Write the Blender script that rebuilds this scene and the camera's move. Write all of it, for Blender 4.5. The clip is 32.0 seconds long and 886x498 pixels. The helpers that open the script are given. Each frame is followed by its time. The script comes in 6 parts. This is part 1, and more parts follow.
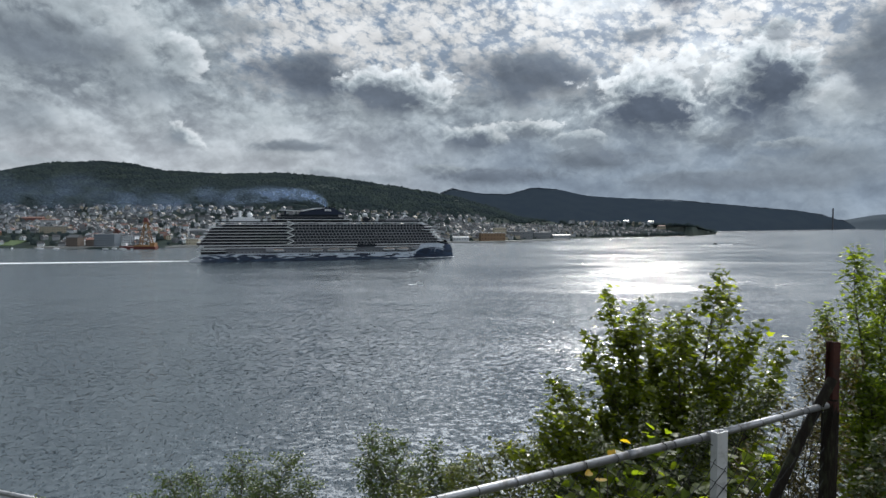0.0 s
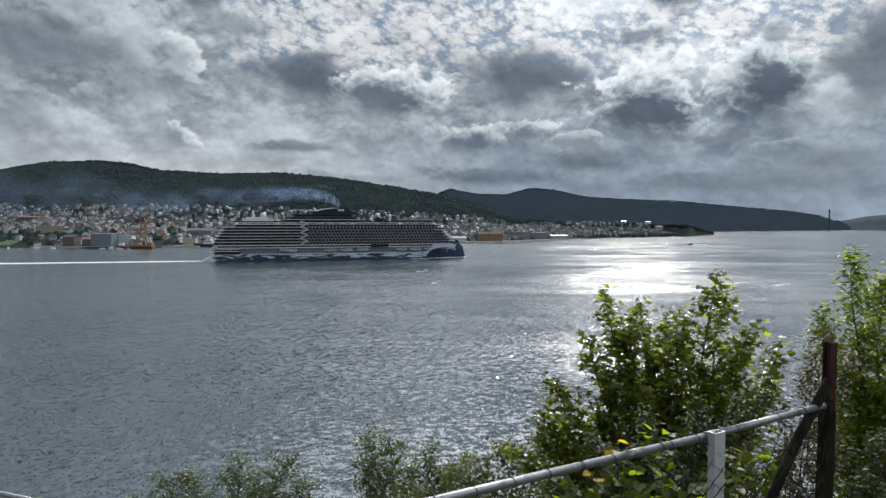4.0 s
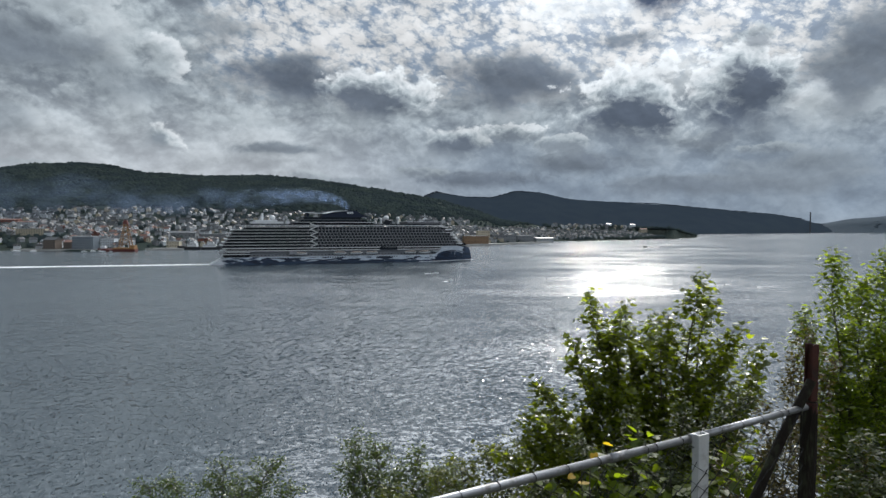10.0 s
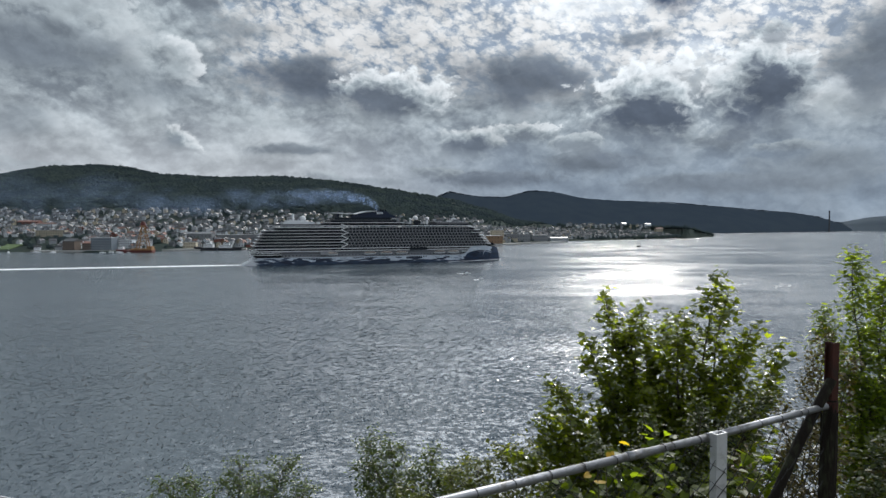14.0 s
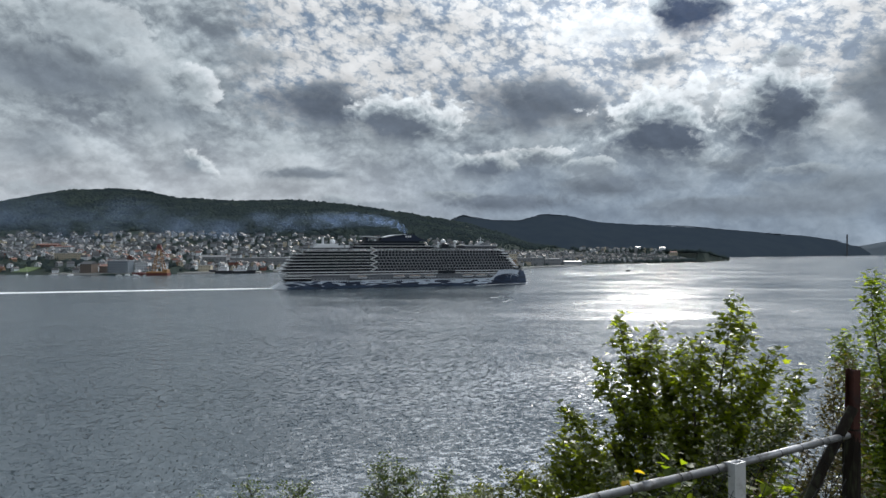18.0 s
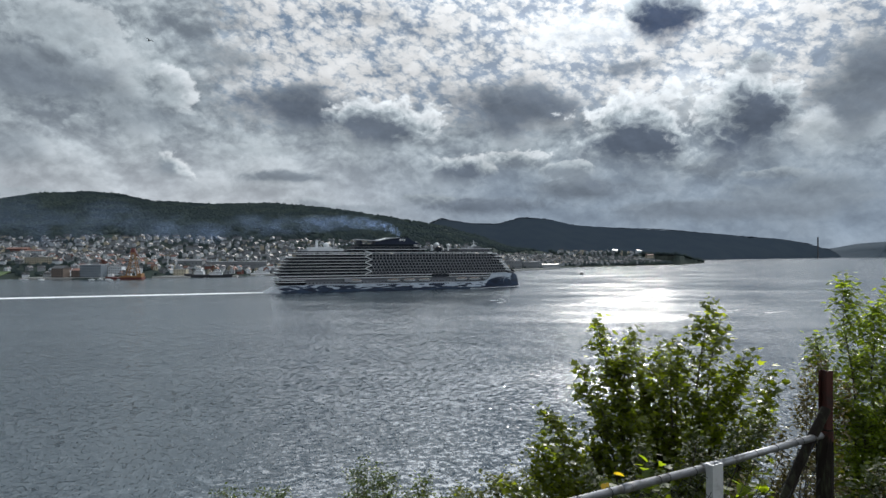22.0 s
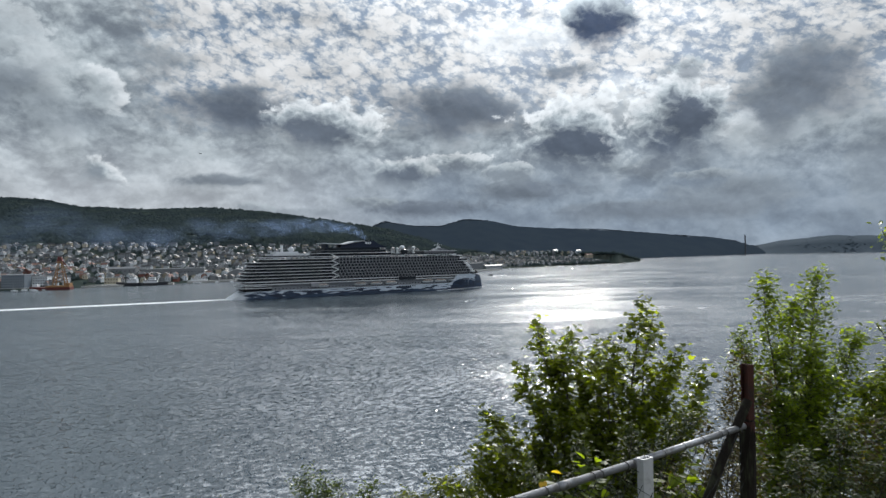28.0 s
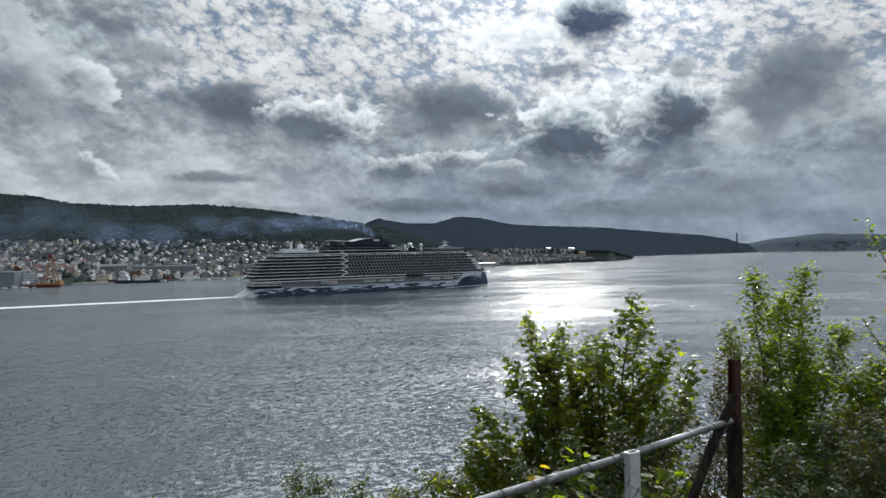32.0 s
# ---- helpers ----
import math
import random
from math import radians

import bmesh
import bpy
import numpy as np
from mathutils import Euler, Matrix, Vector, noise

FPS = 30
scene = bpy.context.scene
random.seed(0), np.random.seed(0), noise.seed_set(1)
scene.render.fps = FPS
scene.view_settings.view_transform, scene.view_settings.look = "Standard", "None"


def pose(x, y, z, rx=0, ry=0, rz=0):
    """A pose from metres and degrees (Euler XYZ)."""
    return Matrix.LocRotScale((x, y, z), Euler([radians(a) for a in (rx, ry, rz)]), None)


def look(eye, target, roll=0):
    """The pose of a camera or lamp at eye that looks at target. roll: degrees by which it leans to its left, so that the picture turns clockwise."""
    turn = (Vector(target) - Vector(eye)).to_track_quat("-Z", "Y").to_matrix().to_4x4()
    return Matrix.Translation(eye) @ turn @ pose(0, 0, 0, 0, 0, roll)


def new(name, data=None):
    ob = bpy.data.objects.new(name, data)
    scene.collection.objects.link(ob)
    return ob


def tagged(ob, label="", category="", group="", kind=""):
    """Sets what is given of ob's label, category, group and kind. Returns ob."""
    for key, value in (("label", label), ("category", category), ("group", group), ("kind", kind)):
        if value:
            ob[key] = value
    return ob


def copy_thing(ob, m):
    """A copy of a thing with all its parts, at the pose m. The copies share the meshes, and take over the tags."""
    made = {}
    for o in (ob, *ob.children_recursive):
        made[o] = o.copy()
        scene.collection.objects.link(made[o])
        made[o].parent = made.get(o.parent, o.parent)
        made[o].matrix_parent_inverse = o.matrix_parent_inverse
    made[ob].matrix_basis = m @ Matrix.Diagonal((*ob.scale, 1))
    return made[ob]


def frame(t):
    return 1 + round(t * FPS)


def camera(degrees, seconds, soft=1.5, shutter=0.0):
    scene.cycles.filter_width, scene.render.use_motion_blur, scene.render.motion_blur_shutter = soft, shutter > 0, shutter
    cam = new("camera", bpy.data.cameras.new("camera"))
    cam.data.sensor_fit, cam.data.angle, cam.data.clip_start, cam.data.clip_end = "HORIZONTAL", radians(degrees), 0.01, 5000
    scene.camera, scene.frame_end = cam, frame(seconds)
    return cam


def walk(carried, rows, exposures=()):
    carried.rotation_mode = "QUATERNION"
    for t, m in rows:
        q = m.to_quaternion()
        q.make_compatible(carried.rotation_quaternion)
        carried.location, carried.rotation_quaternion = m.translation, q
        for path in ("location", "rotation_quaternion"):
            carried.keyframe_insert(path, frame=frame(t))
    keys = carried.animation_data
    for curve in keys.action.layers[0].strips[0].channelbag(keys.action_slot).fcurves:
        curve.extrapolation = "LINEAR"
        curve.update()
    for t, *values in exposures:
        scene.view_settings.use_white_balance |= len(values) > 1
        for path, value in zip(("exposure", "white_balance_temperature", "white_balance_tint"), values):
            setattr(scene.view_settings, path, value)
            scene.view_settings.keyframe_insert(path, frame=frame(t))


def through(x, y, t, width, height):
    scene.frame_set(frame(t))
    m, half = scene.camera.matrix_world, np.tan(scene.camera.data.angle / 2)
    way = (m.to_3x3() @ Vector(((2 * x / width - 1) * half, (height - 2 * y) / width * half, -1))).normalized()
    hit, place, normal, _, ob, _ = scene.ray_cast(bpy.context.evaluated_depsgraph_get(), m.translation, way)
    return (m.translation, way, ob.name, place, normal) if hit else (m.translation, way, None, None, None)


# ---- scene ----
# World: x to the right of the first view, y ahead over the fjord, z up, the water at z = 0.
EYE = 44.0


def aim(right, down, roll, x, y, z):
    """A view turned right and down by those degrees, from a hand that sways by x, y, z metres."""
    a, d = radians(right), radians(down)
    eye = Vector((x, y, EYE + z))
    return look(eye, eye + 100 * Vector((math.sin(a) * math.cos(d), math.cos(a) * math.cos(d), -math.sin(d))), roll)


cam = camera(70.0, 32.0)
walk(cam, [
    (0, aim(0.02, 2.45, 0.01, -0.009, -0.015, 0.004)),
    (0.5, aim(0.03, 2.66, 0.17, -0.012, -0.014, 0.003)),
    (1, aim(0.06, 2.78, 0.19, -0.011, -0.012, 0.003)),
    (1.5, aim(0.33, 2.83, 0.22, -0.016, -0.012, 0.006)),
    (2, aim(0.66, 2.87, 0.32, -0.022, -0.012, 0.005)),
    (2.5, aim(0.84, 2.88, 0.34, -0.028, -0.009, 0.006)),
    (3, aim(0.83, 2.81, 0.35, -0.023, -0.012, 0.004)),
    (3.5, aim(0.55, 2.63, 0.18, -0.011, -0.012, 0.002)),
    (5.5, aim(-0.33, 2.06, 0.41, -0.014, -0.007, 0.007)),
    (6, aim(-0.28, 2.05, 0.63, -0.021, -0.009, 0.005)),
    (6.5, aim(-0.15, 2.09, 0.73, -0.021, -0.008, 0.006)),
    (7, aim(0.04, 2.13, 0.77, -0.022, -0.007, 0.004)),
    (7.5, aim(0.27, 2.14, 0.65, -0.020, 0.004, 0.001)),
    (8, aim(0.51, 2.12, 0.50, -0.020, 0.001, 0.007)),
    (8.5, aim(0.75, 2.07, 0.41, -0.012, 0.003, 0.005)),
    (9, aim(1.01, 2.03, 0.28, -0.007, 0.002, 0.007)),
    (9.5, aim(1.29, 2.08, 0.23, -0.009, 0.004, 0.006)),
    (10, aim(1.52, 2.19, 0.12, -0.004, 0.004, 0.004)),
    (10.5, aim(1.66, 2.31, 0.02, -0.001, 0.002, 0.005)),
    (11, aim(1.64, 2.44, -0.13, -0.000, 0.000, 0.004)),
    (11.5, aim(1.55, 2.58, -0.25, 0.006, 0.003, 0.007)),
    (12, aim(1.43, 2.74, -0.23, 0.010, 0.001, 0.007)),
    (12.5, aim(1.28, 2.83, -0.10, 0.001, 0.004, 0.004)),
    (13, aim(0.99, 2.74, 0.10, -0.002, 0.009, 0.005)),
    (13.5, aim(0.62, 2.51, 0.10, -0.010, 0.008, -0.000)),
    (14, aim(0.24, 2.19, -0.11, -0.008, 0.004, -0.007)),
    (14.5, aim(-0.05, 1.89, -0.48, -0.001, 0.004, -0.000)),
    (16.5, aim(-0.89, 0.63, -1.09, 0.019, 0.002, -0.000)),
    (17, aim(-1.01, 0.38, -0.79, 0.020, 0.009, -0.000)),
    (17.5, aim(-1.02, 0.17, -0.39, 0.013, 0.015, -0.006)),
    (18, aim(-0.94, 0.06, -0.04, 0.001, 0.018, -0.005)),
    (18.5, aim(-0.83, -0.02, 0.19, -0.005, 0.022, 0.003)),
    (19, aim(-0.68, -0.11, 0.31, -0.008, 0.014, 0.006)),
    (19.5, aim(-0.47, -0.16, 0.27, -0.019, 0.011, 0.007)),
    (20, aim(-0.28, -0.20, 0.18, -0.022, 0.009, 0.006)),
    (20.5, aim(-0.12, -0.17, 0.08, -0.018, 0.007, 0.008)),
    (21, aim(0.09, -0.13, -0.04, -0.018, 0.011, 0.009)),
    (21.5, aim(0.38, -0.15, -0.13, -0.010, 0.017, 0.003)),
    (22, aim(0.98, -0.23, -0.15, -0.009, 0.020, 0.002)),
    (22.5, aim(1.98, -0.38, -0.07, -0.009, 0.010, 0.007)),
    (23, aim(3.27, -0.49, 0.22, -0.001, 0.003, 0.006)),
    (23.5, aim(4.50, -0.52, 0.51, -0.002, 0.001, 0.009)),
    (24, aim(5.42, -0.46, 0.83, 0.001, 0.003, 0.010)),
    (24.5, aim(5.83, -0.39, 0.92, 0.003, -0.000, 0.015)),
    (25, aim(5.89, -0.43, 0.87, 0.015, -0.005, 0.015)),
    (25.5, aim(5.93, -0.57, 0.57, 0.017, -0.004, 0.014)),
    (27.5, aim(5.98, -0.59, -0.87, 0.033, -0.001, 0.023)),
    (28, aim(6.09, -0.40, -1.13, 0.032, -0.000, 0.021)),
    (28.5, aim(6.28, -0.19, -1.27, 0.035, 0.001, 0.019)),
    (29, aim(6.46, 0.08, -1.27, 0.029, -0.003, 0.018)),
    (29.5, aim(6.61, 0.25, -1.26, 0.026, -0.011, 0.015)),
    (30, aim(6.67, 0.28, -1.21, 0.036, -0.011, 0.013)),
    (30.5, aim(6.69, 0.18, -1.12, 0.050, -0.010, 0.012)),
    (31, aim(6.69, 0.02, -1.12, 0.055, -0.011, 0.012)),
    (31.5, aim(6.69, -0.11, -1.09, 0.055, -0.011, 0.010)),
    (32, aim(6.70, -0.18, -1.04, 0.056, -0.009, 0.006)),
])

# ---- light ----
SUN_AZ, SUN_EL = radians(19.0), radians(34.0)
SUN_DIR = Vector((math.sin(SUN_AZ) * math.cos(SUN_EL), math.cos(SUN_AZ) * math.cos(SUN_EL), math.sin(SUN_EL)))
sun = new("sun", bpy.data.lights.new("sun", "SUN"))
sun.data.energy, sun.data.angle, sun.data.color = 1.8, radians(0.6), (1.0, 0.95, 0.87)
sun.matrix_world = look(SUN_DIR * 100, (0, 0, 0))


class Graph:
    """Short names for shader nodes in one tree."""

    def __init__(self, tree):
        self.tree = tree
        tree.nodes.clear()

    def node(self, kind, inputs=(), **settings):
        n = self.tree.nodes.new(kind)
        for key, value in settings.items():
            setattr(n, key, value)
        for key, value in dict(inputs).items():
            if isinstance(value, bpy.types.NodeSocket):
                self.tree.links.new(value, n.inputs[key])
            else:
                n.inputs[key].default_value = value
        return n

    def math(self, op, a, b=0.0, c=0.0, clamp=False):
        n = self.node("ShaderNodeMath", {0: a, 1: b}, operation=op, use_clamp=clamp)
        if op in ("MULTIPLY_ADD", "COMPARE"):
            if isinstance(c, bpy.types.NodeSocket):
                self.tree.links.new(c, n.inputs[2])
            else:
                n.inputs[2].default_value = c
        return n.outputs[0]

    def vec(self, op, a, b=(0, 0, 0), out=0):
        return self.node("ShaderNodeVectorMath", {0: a, 1: b}, operation=op).outputs[out]

    def smooth(self, value, lo, hi, to_lo=0.0, to_hi=1.0):
        return self.node("ShaderNodeMapRange", {"Value": value, "From Min": lo, "From Max": hi, "To Min": to_lo, "To Max": to_hi},
                         interpolation_type="SMOOTHSTEP").outputs[0]

    def noise(self, vector, scale, detail=3.0, rough=0.5, distort=0.0, colour=False):
        n = self.node("ShaderNodeTexNoise", {"Vector": vector, "Scale": scale, "Detail": detail, "Roughness": rough, "Distortion": distort})
        return n.outputs["Color" if colour else 0]

    def mix(self, fac, a, b, kind="MIX"):
        n = self.node("ShaderNodeMix", data_type="RGBA", blend_type=kind)
        for i, value in ((0, fac), (6, a), (7, b)):
            if isinstance(value, bpy.types.NodeSocket):
                self.tree.links.new(value, n.inputs[i])
            else:
                n.inputs[i].default_value = value if i == 0 else (*value, 1) if len(value) == 3 else value
        return n.outputs[2]

    def ramp(self, fac, stops):
        n = self.node("ShaderNodeValToRGB", {0: fac})
        e = n.color_ramp.elements
        while len(e) < len(stops):
            e.new(0.5)
        for s, (at, c) in zip(e, stops):
            s.position, s.color = at, (*c, 1) if len(c) == 3 else c
        return n.outputs[0]

    def link(self, a, b):
        self.tree.links.new(a, b)


def build_sky():
    """A partly cloudy sky: fleecy high cloud with blue gaps, grey sheets, cumulus lit from behind. Bearings and heights in degrees."""
    world = bpy.data.worlds.new("sky")
    world.use_nodes = True
    scene.world = world
    g = Graph(world.node_tree)
    way = g.node("ShaderNodeTexCoord").outputs["Generated"]
    x, y, z = g.node("ShaderNodeSeparateXYZ", {0: way}).outputs
    az = g.math("MULTIPLY", g.math("ARCTAN2", x, y), 57.2958)
    el = g.math("MULTIPLY", g.math("ARCSINE", z), 57.2958)
    here = g.node("ShaderNodeCombineXYZ", {0: az, 1: el, 2: 0.0}).outputs[0]
    flat = g.vec("MULTIPLY", here, (1.0, 1.35, 0.0))
    billow = g.noise(flat, 0.17, 8.0, 0.57, 0.15)
    # bearings stirred about by two sizes of noise
    stir = g.vec("MULTIPLY", g.vec("SUBTRACT", g.noise(flat, 0.20, 3.0, 0.5, colour=True), (0.5, 0.5, 0.5)), (6.0, 4.0, 0.0))
    fine = g.vec("MULTIPLY", g.vec("SUBTRACT", g.noise(flat, 0.9, 4.0, 0.6, colour=True), (0.5, 0.5, 0.5)), (1.3, 1.3, 0.0))
    stirred = g.vec("ADD", flat, g.vec("ADD", g.vec("MULTIPLY", stir, (0.5, 0.5, 0.0)), fine))

    def heads(at, size, detail=3.0, soft=0.45, rough=0.55):
        """Rounded heads of cloud, high in their middle and low in the creases between them."""
        n = g.node("ShaderNodeTexVoronoi", {"Vector": at, "Scale": size, "Detail": detail, "Roughness": rough, "Lacunarity": 2.2, "Smoothness": soft},
                   voronoi_dimensions="2D", feature="SMOOTH_F1", normalize=True)
        return g.math("SUBTRACT", 1.0, n.outputs["Distance"])

    puff = heads(stirred, 0.42)
    # sides of the heads that face the sun
    relief = g.math("SUBTRACT", puff, heads(g.vec("ADD", stirred, (0.10, 0.50, 0.0)), 0.42))
    small = heads(stirred, 1.0)
    broad = g.math("SUBTRACT", billow, g.noise(g.vec("ADD", flat, (0.3, 1.1, 0.0)), 0.17, 8.0, 0.57, 0.15))

    def grey(tone):
        """Cloud colour by how light it is: bluish in the shade, white in the light."""
        warm = g.smooth(tone, 0.45, 0.95, 0.0, 0.055)
        return g.node("ShaderNodeCombineXYZ", {0: g.math("ADD", g.math("MULTIPLY_ADD", tone, 0.89, -0.014), warm), 1: tone,
                                               2: g.math("MULTIPLY_ADD", tone, 1.0, 0.050)}).outputs[0]

    # soft grey cover with lighter breaks
    cover = g.math("MULTIPLY_ADD", g.math("SUBTRACT", puff, 0.72), 0.18, billow)
    cover = g.math("MULTIPLY_ADD", relief, 0.30, cover)
    colour = grey(g.smooth(cover, 0.32, 0.68, 0.25, 0.62))
    # high fleece over blue: small flakes in loose rows
    rows = g.node("ShaderNodeVectorRotate", {"Vector": g.vec("ADD", flat, g.vec("MULTIPLY", fine, (0.8, 0.8, 0.0))), "Angle": radians(24)}, rotation_type="Z_AXIS").outputs[0]
    flake = heads(g.vec("MULTIPLY", rows, (0.8, 1.15, 0.0)), 0.95, 2.0, 0.6, 0.6)
    fleece = g.math("ADD", g.math("MULTIPLY", flake, 0.75), g.math("ADD", g.math("MULTIPLY", g.noise(flat, 0.30, 5.0, 0.6, 0.3), 0.55), g.math("MULTIPLY", billow, 0.25)))
    sky = g.node("ShaderNodeTexSky", sky_type="NISHITA", sun_disc=False, sun_elevation=SUN_EL, sun_rotation=SUN_AZ)
    clear = g.vec("MULTIPLY", sky.outputs[0], (0.05, 0.05, 0.05))
    clear = g.mix(0.65, clear, (0.20, 0.29, 0.42))
    tufts = g.ramp(fleece, [(0.80, (0.27, 0.35, 0.46)), (0.87, (0.42, 0.48, 0.56)), (0.94, (0.62, 0.66, 0.70)), (1.0, (0.76, 0.78, 0.80))])
    tufts = g.mix(g.smooth(fleece, 0.86, 0.78, 0.0, 0.8), tufts, clear)
    open_sky = g.math("MULTIPLY", g.smooth(g.math("MULTIPLY_ADD", billow, 8.0, el), 13.5, 18.5), g.smooth(g.math("MULTIPLY_ADD", billow, 14.0, az), -15.0, -7.0))
    colour = g.mix(open_sky, colour, tufts)

    # dull air low over the land
    haze = g.mix(g.smooth(az, -18.0, 10.0), (0.57, 0.615, 0.67), (0.255, 0.325, 0.420))
    colour = g.mix(g.smooth(el, 12.0, 2.5, 0.0, 0.80), colour, haze)

    def clouds(rows, colour, soft, rag, wander):
        """Lays clouds of (bearing, height, half width, half height, top, base, cover) over the sky; top and base: how light they are."""
        for a, e, w, h, top, base, amount in rows:
            drift = wander * min(0.12 * h + 0.05, 0.6)
            # each cloud waits for the one before it
            place = g.vec("ADD", here, g.vec("MULTIPLY", colour, (1e-6, 1e-6, 0.0)))
            place = g.vec("ADD", place, g.vec("MULTIPLY", stir, (drift, drift, 0.0)))
            d = g.vec("MULTIPLY", g.vec("SUBTRACT", place, (a, e, 0)), (1 / w, 1 / h, 0))
            sx, sy = (19.0 - a) / w * h, max(34.0 - e, 4.0)
            l = math.hypot(sx, sy)
            sunny = g.vec("DOT_PRODUCT", d, (sx / l, sy / l, 0.0), out=1)
            body = g.math("SUBTRACT", 1.0, g.vec("LENGTH", d, out=1))
            body = g.math("MULTIPLY_ADD", g.math("SUBTRACT", puff if h > 1.6 else small, 0.72), rag, body)
            body = g.math("MULTIPLY_ADD", g.math("SUBTRACT", billow, 0.5), 2.0 * rag, body)
            # crisp where the sun catches it, soft underneath
            edge = g.smooth(sunny, -0.7, 0.5, 0.95, soft)
            mask = g.math("MULTIPLY", g.smooth(g.math("DIVIDE", body, edge), 0.0, 1.0), amount)
            depth = g.math("MULTIPLY_ADD", sunny, -0.60, body)
            depth = g.math("MULTIPLY_ADD", relief, -1.8, depth)
            tone = g.smooth(depth, -0.40, 0.80, top, base)
            colour = g.mix(mask, colour, grey(tone))
        return colour

    # soft sheets and bands
    colour = clouds(((-33.0, 13.2, 8.5, 3.0, 0.30, 0.23, 0.9),
                     (-24.5, 11.2, 5.5, 2.0, 0.40, 0.30, 0.65),
                     (-18.0, 16.1, 5.1, 1.3, 0.42, 0.32, 0.65),
                     (-12.0, 12.4, 8.5, 2.6, 0.26, 0.155, 0.97),
                     (-33.9, 7.5, 3.2, 2.5, 0.36, 0.30, 0.6),
                     (-12.8, 6.5, 5.2, 0.75, 0.32, 0.23, 0.85),
                     (-15.2, 8.9, 7.6, 0.6, 0.64, 0.54, 0.5),
                     (7.2, 12.6, 8.8, 3.4, 0.26, 0.175, 0.97),
                     (17.2, 15.4, 4.0, 1.3, 0.30, 0.19, 0.85),
                     (34.2, 11.2, 4.2, 3.6, 0.30, 0.21, 0.9),
                     (4.9, 4.0, 9.0, 1.2, 0.23, 0.18, 0.9),
                     (13.8, 5.2, 7.0, 1.4, 0.27, 0.20, 0.8),
                     (-7.3, 3.7, 5.5, 0.6, 0.34, 0.28, 0.6)), colour, 0.55, 0.7, 1.6)
    # towards the fjord mouth
    colour = clouds(((22.2, 12.2, 3.2, 3.0, 0.85, 0.66, 0.6),
                     (31.6, 9.6, 2.4, 2.0, 0.82, 0.60, 0.8),
                     (13.8, 18.3, 7.2, 2.1, 0.95, 0.85, 0.6),
                     (30.0, 4.1, 7.3, 2.2, 0.32, 0.26, 0.75),
                     (23.0, 3.2, 9.5, 1.3, 0.27, 0.22, 0.75),
                     (23.7, 7.0, 3.6, 1.1, 0.42, 0.24, 0.85),
                     (26.4, 14.5, 2.2, 1.1, 0.45, 0.28, 0.6),
                     (36.5, 13.4, 7.0, 4.4, 0.30, 0.20, 0.93),
                     (41.2, 5.6, 3.7, 4.5, 0.36, 0.30, 0.55)), colour, 0.5, 0.7, 1.6)
    # cumulus with bright rims and dull bodies
    colour = clouds(((-30.1, 17.0, 4.6, 2.4, 0.66, 0.50, 0.8),
                     (-21.9, 13.2, 2.5, 2.1, 0.86, 0.50, 0.85),
                     (-4.2, 11.2, 6.0, 2.8, 0.98, 0.17, 0.97),
                     (17.4, 9.5, 6.4, 4.6, 0.92, 0.135, 0.98),
                     (26.6, 10.4, 5.6, 4.4, 0.92, 0.135, 0.98),
                     (27.6, 14.6, 1.6, 1.1, 0.6, 0.22, 0.75),
                     (3.2, 7.3, 4.2, 1.9, 0.80, 0.17, 0.95),
                     (7.6, 8.0, 3.6, 1.2, 0.80, 0.24, 0.9),
                     (12.0, 7.0, 2.6, 1.0, 0.66, 0.27, 0.8),
                     (-22.4, 7.1, 2.0, 1.8, 0.86, 0.30, 0.95),
                     (20.6, 19.3, 3.9, 2.3, 0.55, 0.06, 0.97),
                     (-32.9, 4.4, 4.0, 0.7, 0.50, 0.40, 0.5),
                     (-0.7, 4.6, 3.1, 0.7, 0.48, 0.28, 0.7),
                     (-10.6, 4.1, 2.0, 0.7, 0.55, 0.32, 0.6),
                     (28.4, 6.1, 2.9, 0.8, 0.48, 0.25, 0.75)), colour, 0.20, 1.0, 1.3)
    near = g.vec("DOT_PRODUCT", g.vec("NORMALIZE", way), tuple(SUN_DIR), out=1)
    glow = g.math("ADD", g.smooth(near, 0.90, 1.0, 0.0, 0.55), g.smooth(near, 0.45, 0.97, 0.86, 0.92))
    # tops that face the sun are brighter than their undersides
    glow = g.math("MULTIPLY", glow, g.math("MULTIPLY_ADD", broad, 1.2, 1.0))
    glow = g.math("MULTIPLY", glow, g.math("MULTIPLY_ADD", relief, 0.22, 1.0))
    # unseen bright band added above the view to light water, strongest near the sun
    glow = g.math("MULTIPLY", glow, g.math("MULTIPLY", g.smooth(el, 20.0, 30.0, 1.0, 2.9), g.smooth(el, 33.0, 54.0, 1.0, 0.45)))
    glow = g.math("MULTIPLY", glow, g.math("MULTIPLY_ADD", g.smooth(near, 0.30, 0.96, 0.0, 0.9), g.smooth(el, 21.5, 31.0), 1.0))
    # the added band is dimmed to the left, to darken the water there
    glow = g.math("MULTIPLY", glow, g.math("MULTIPLY_ADD", g.smooth(az, -6.0, -36.0, 0.0, -0.50), g.smooth(el, 20.0, 32.0), 1.0))
    lit = g.vec("SCALE", colour)
    g.link(glow, lit.node.inputs["Scale"])
    back = g.node("ShaderNodeBackground", {"Color": lit, "Strength": 1.0})
    g.link(back.outputs[0], g.node("ShaderNodeOutputWorld").inputs[0])


build_sky()

# ---- materials ----


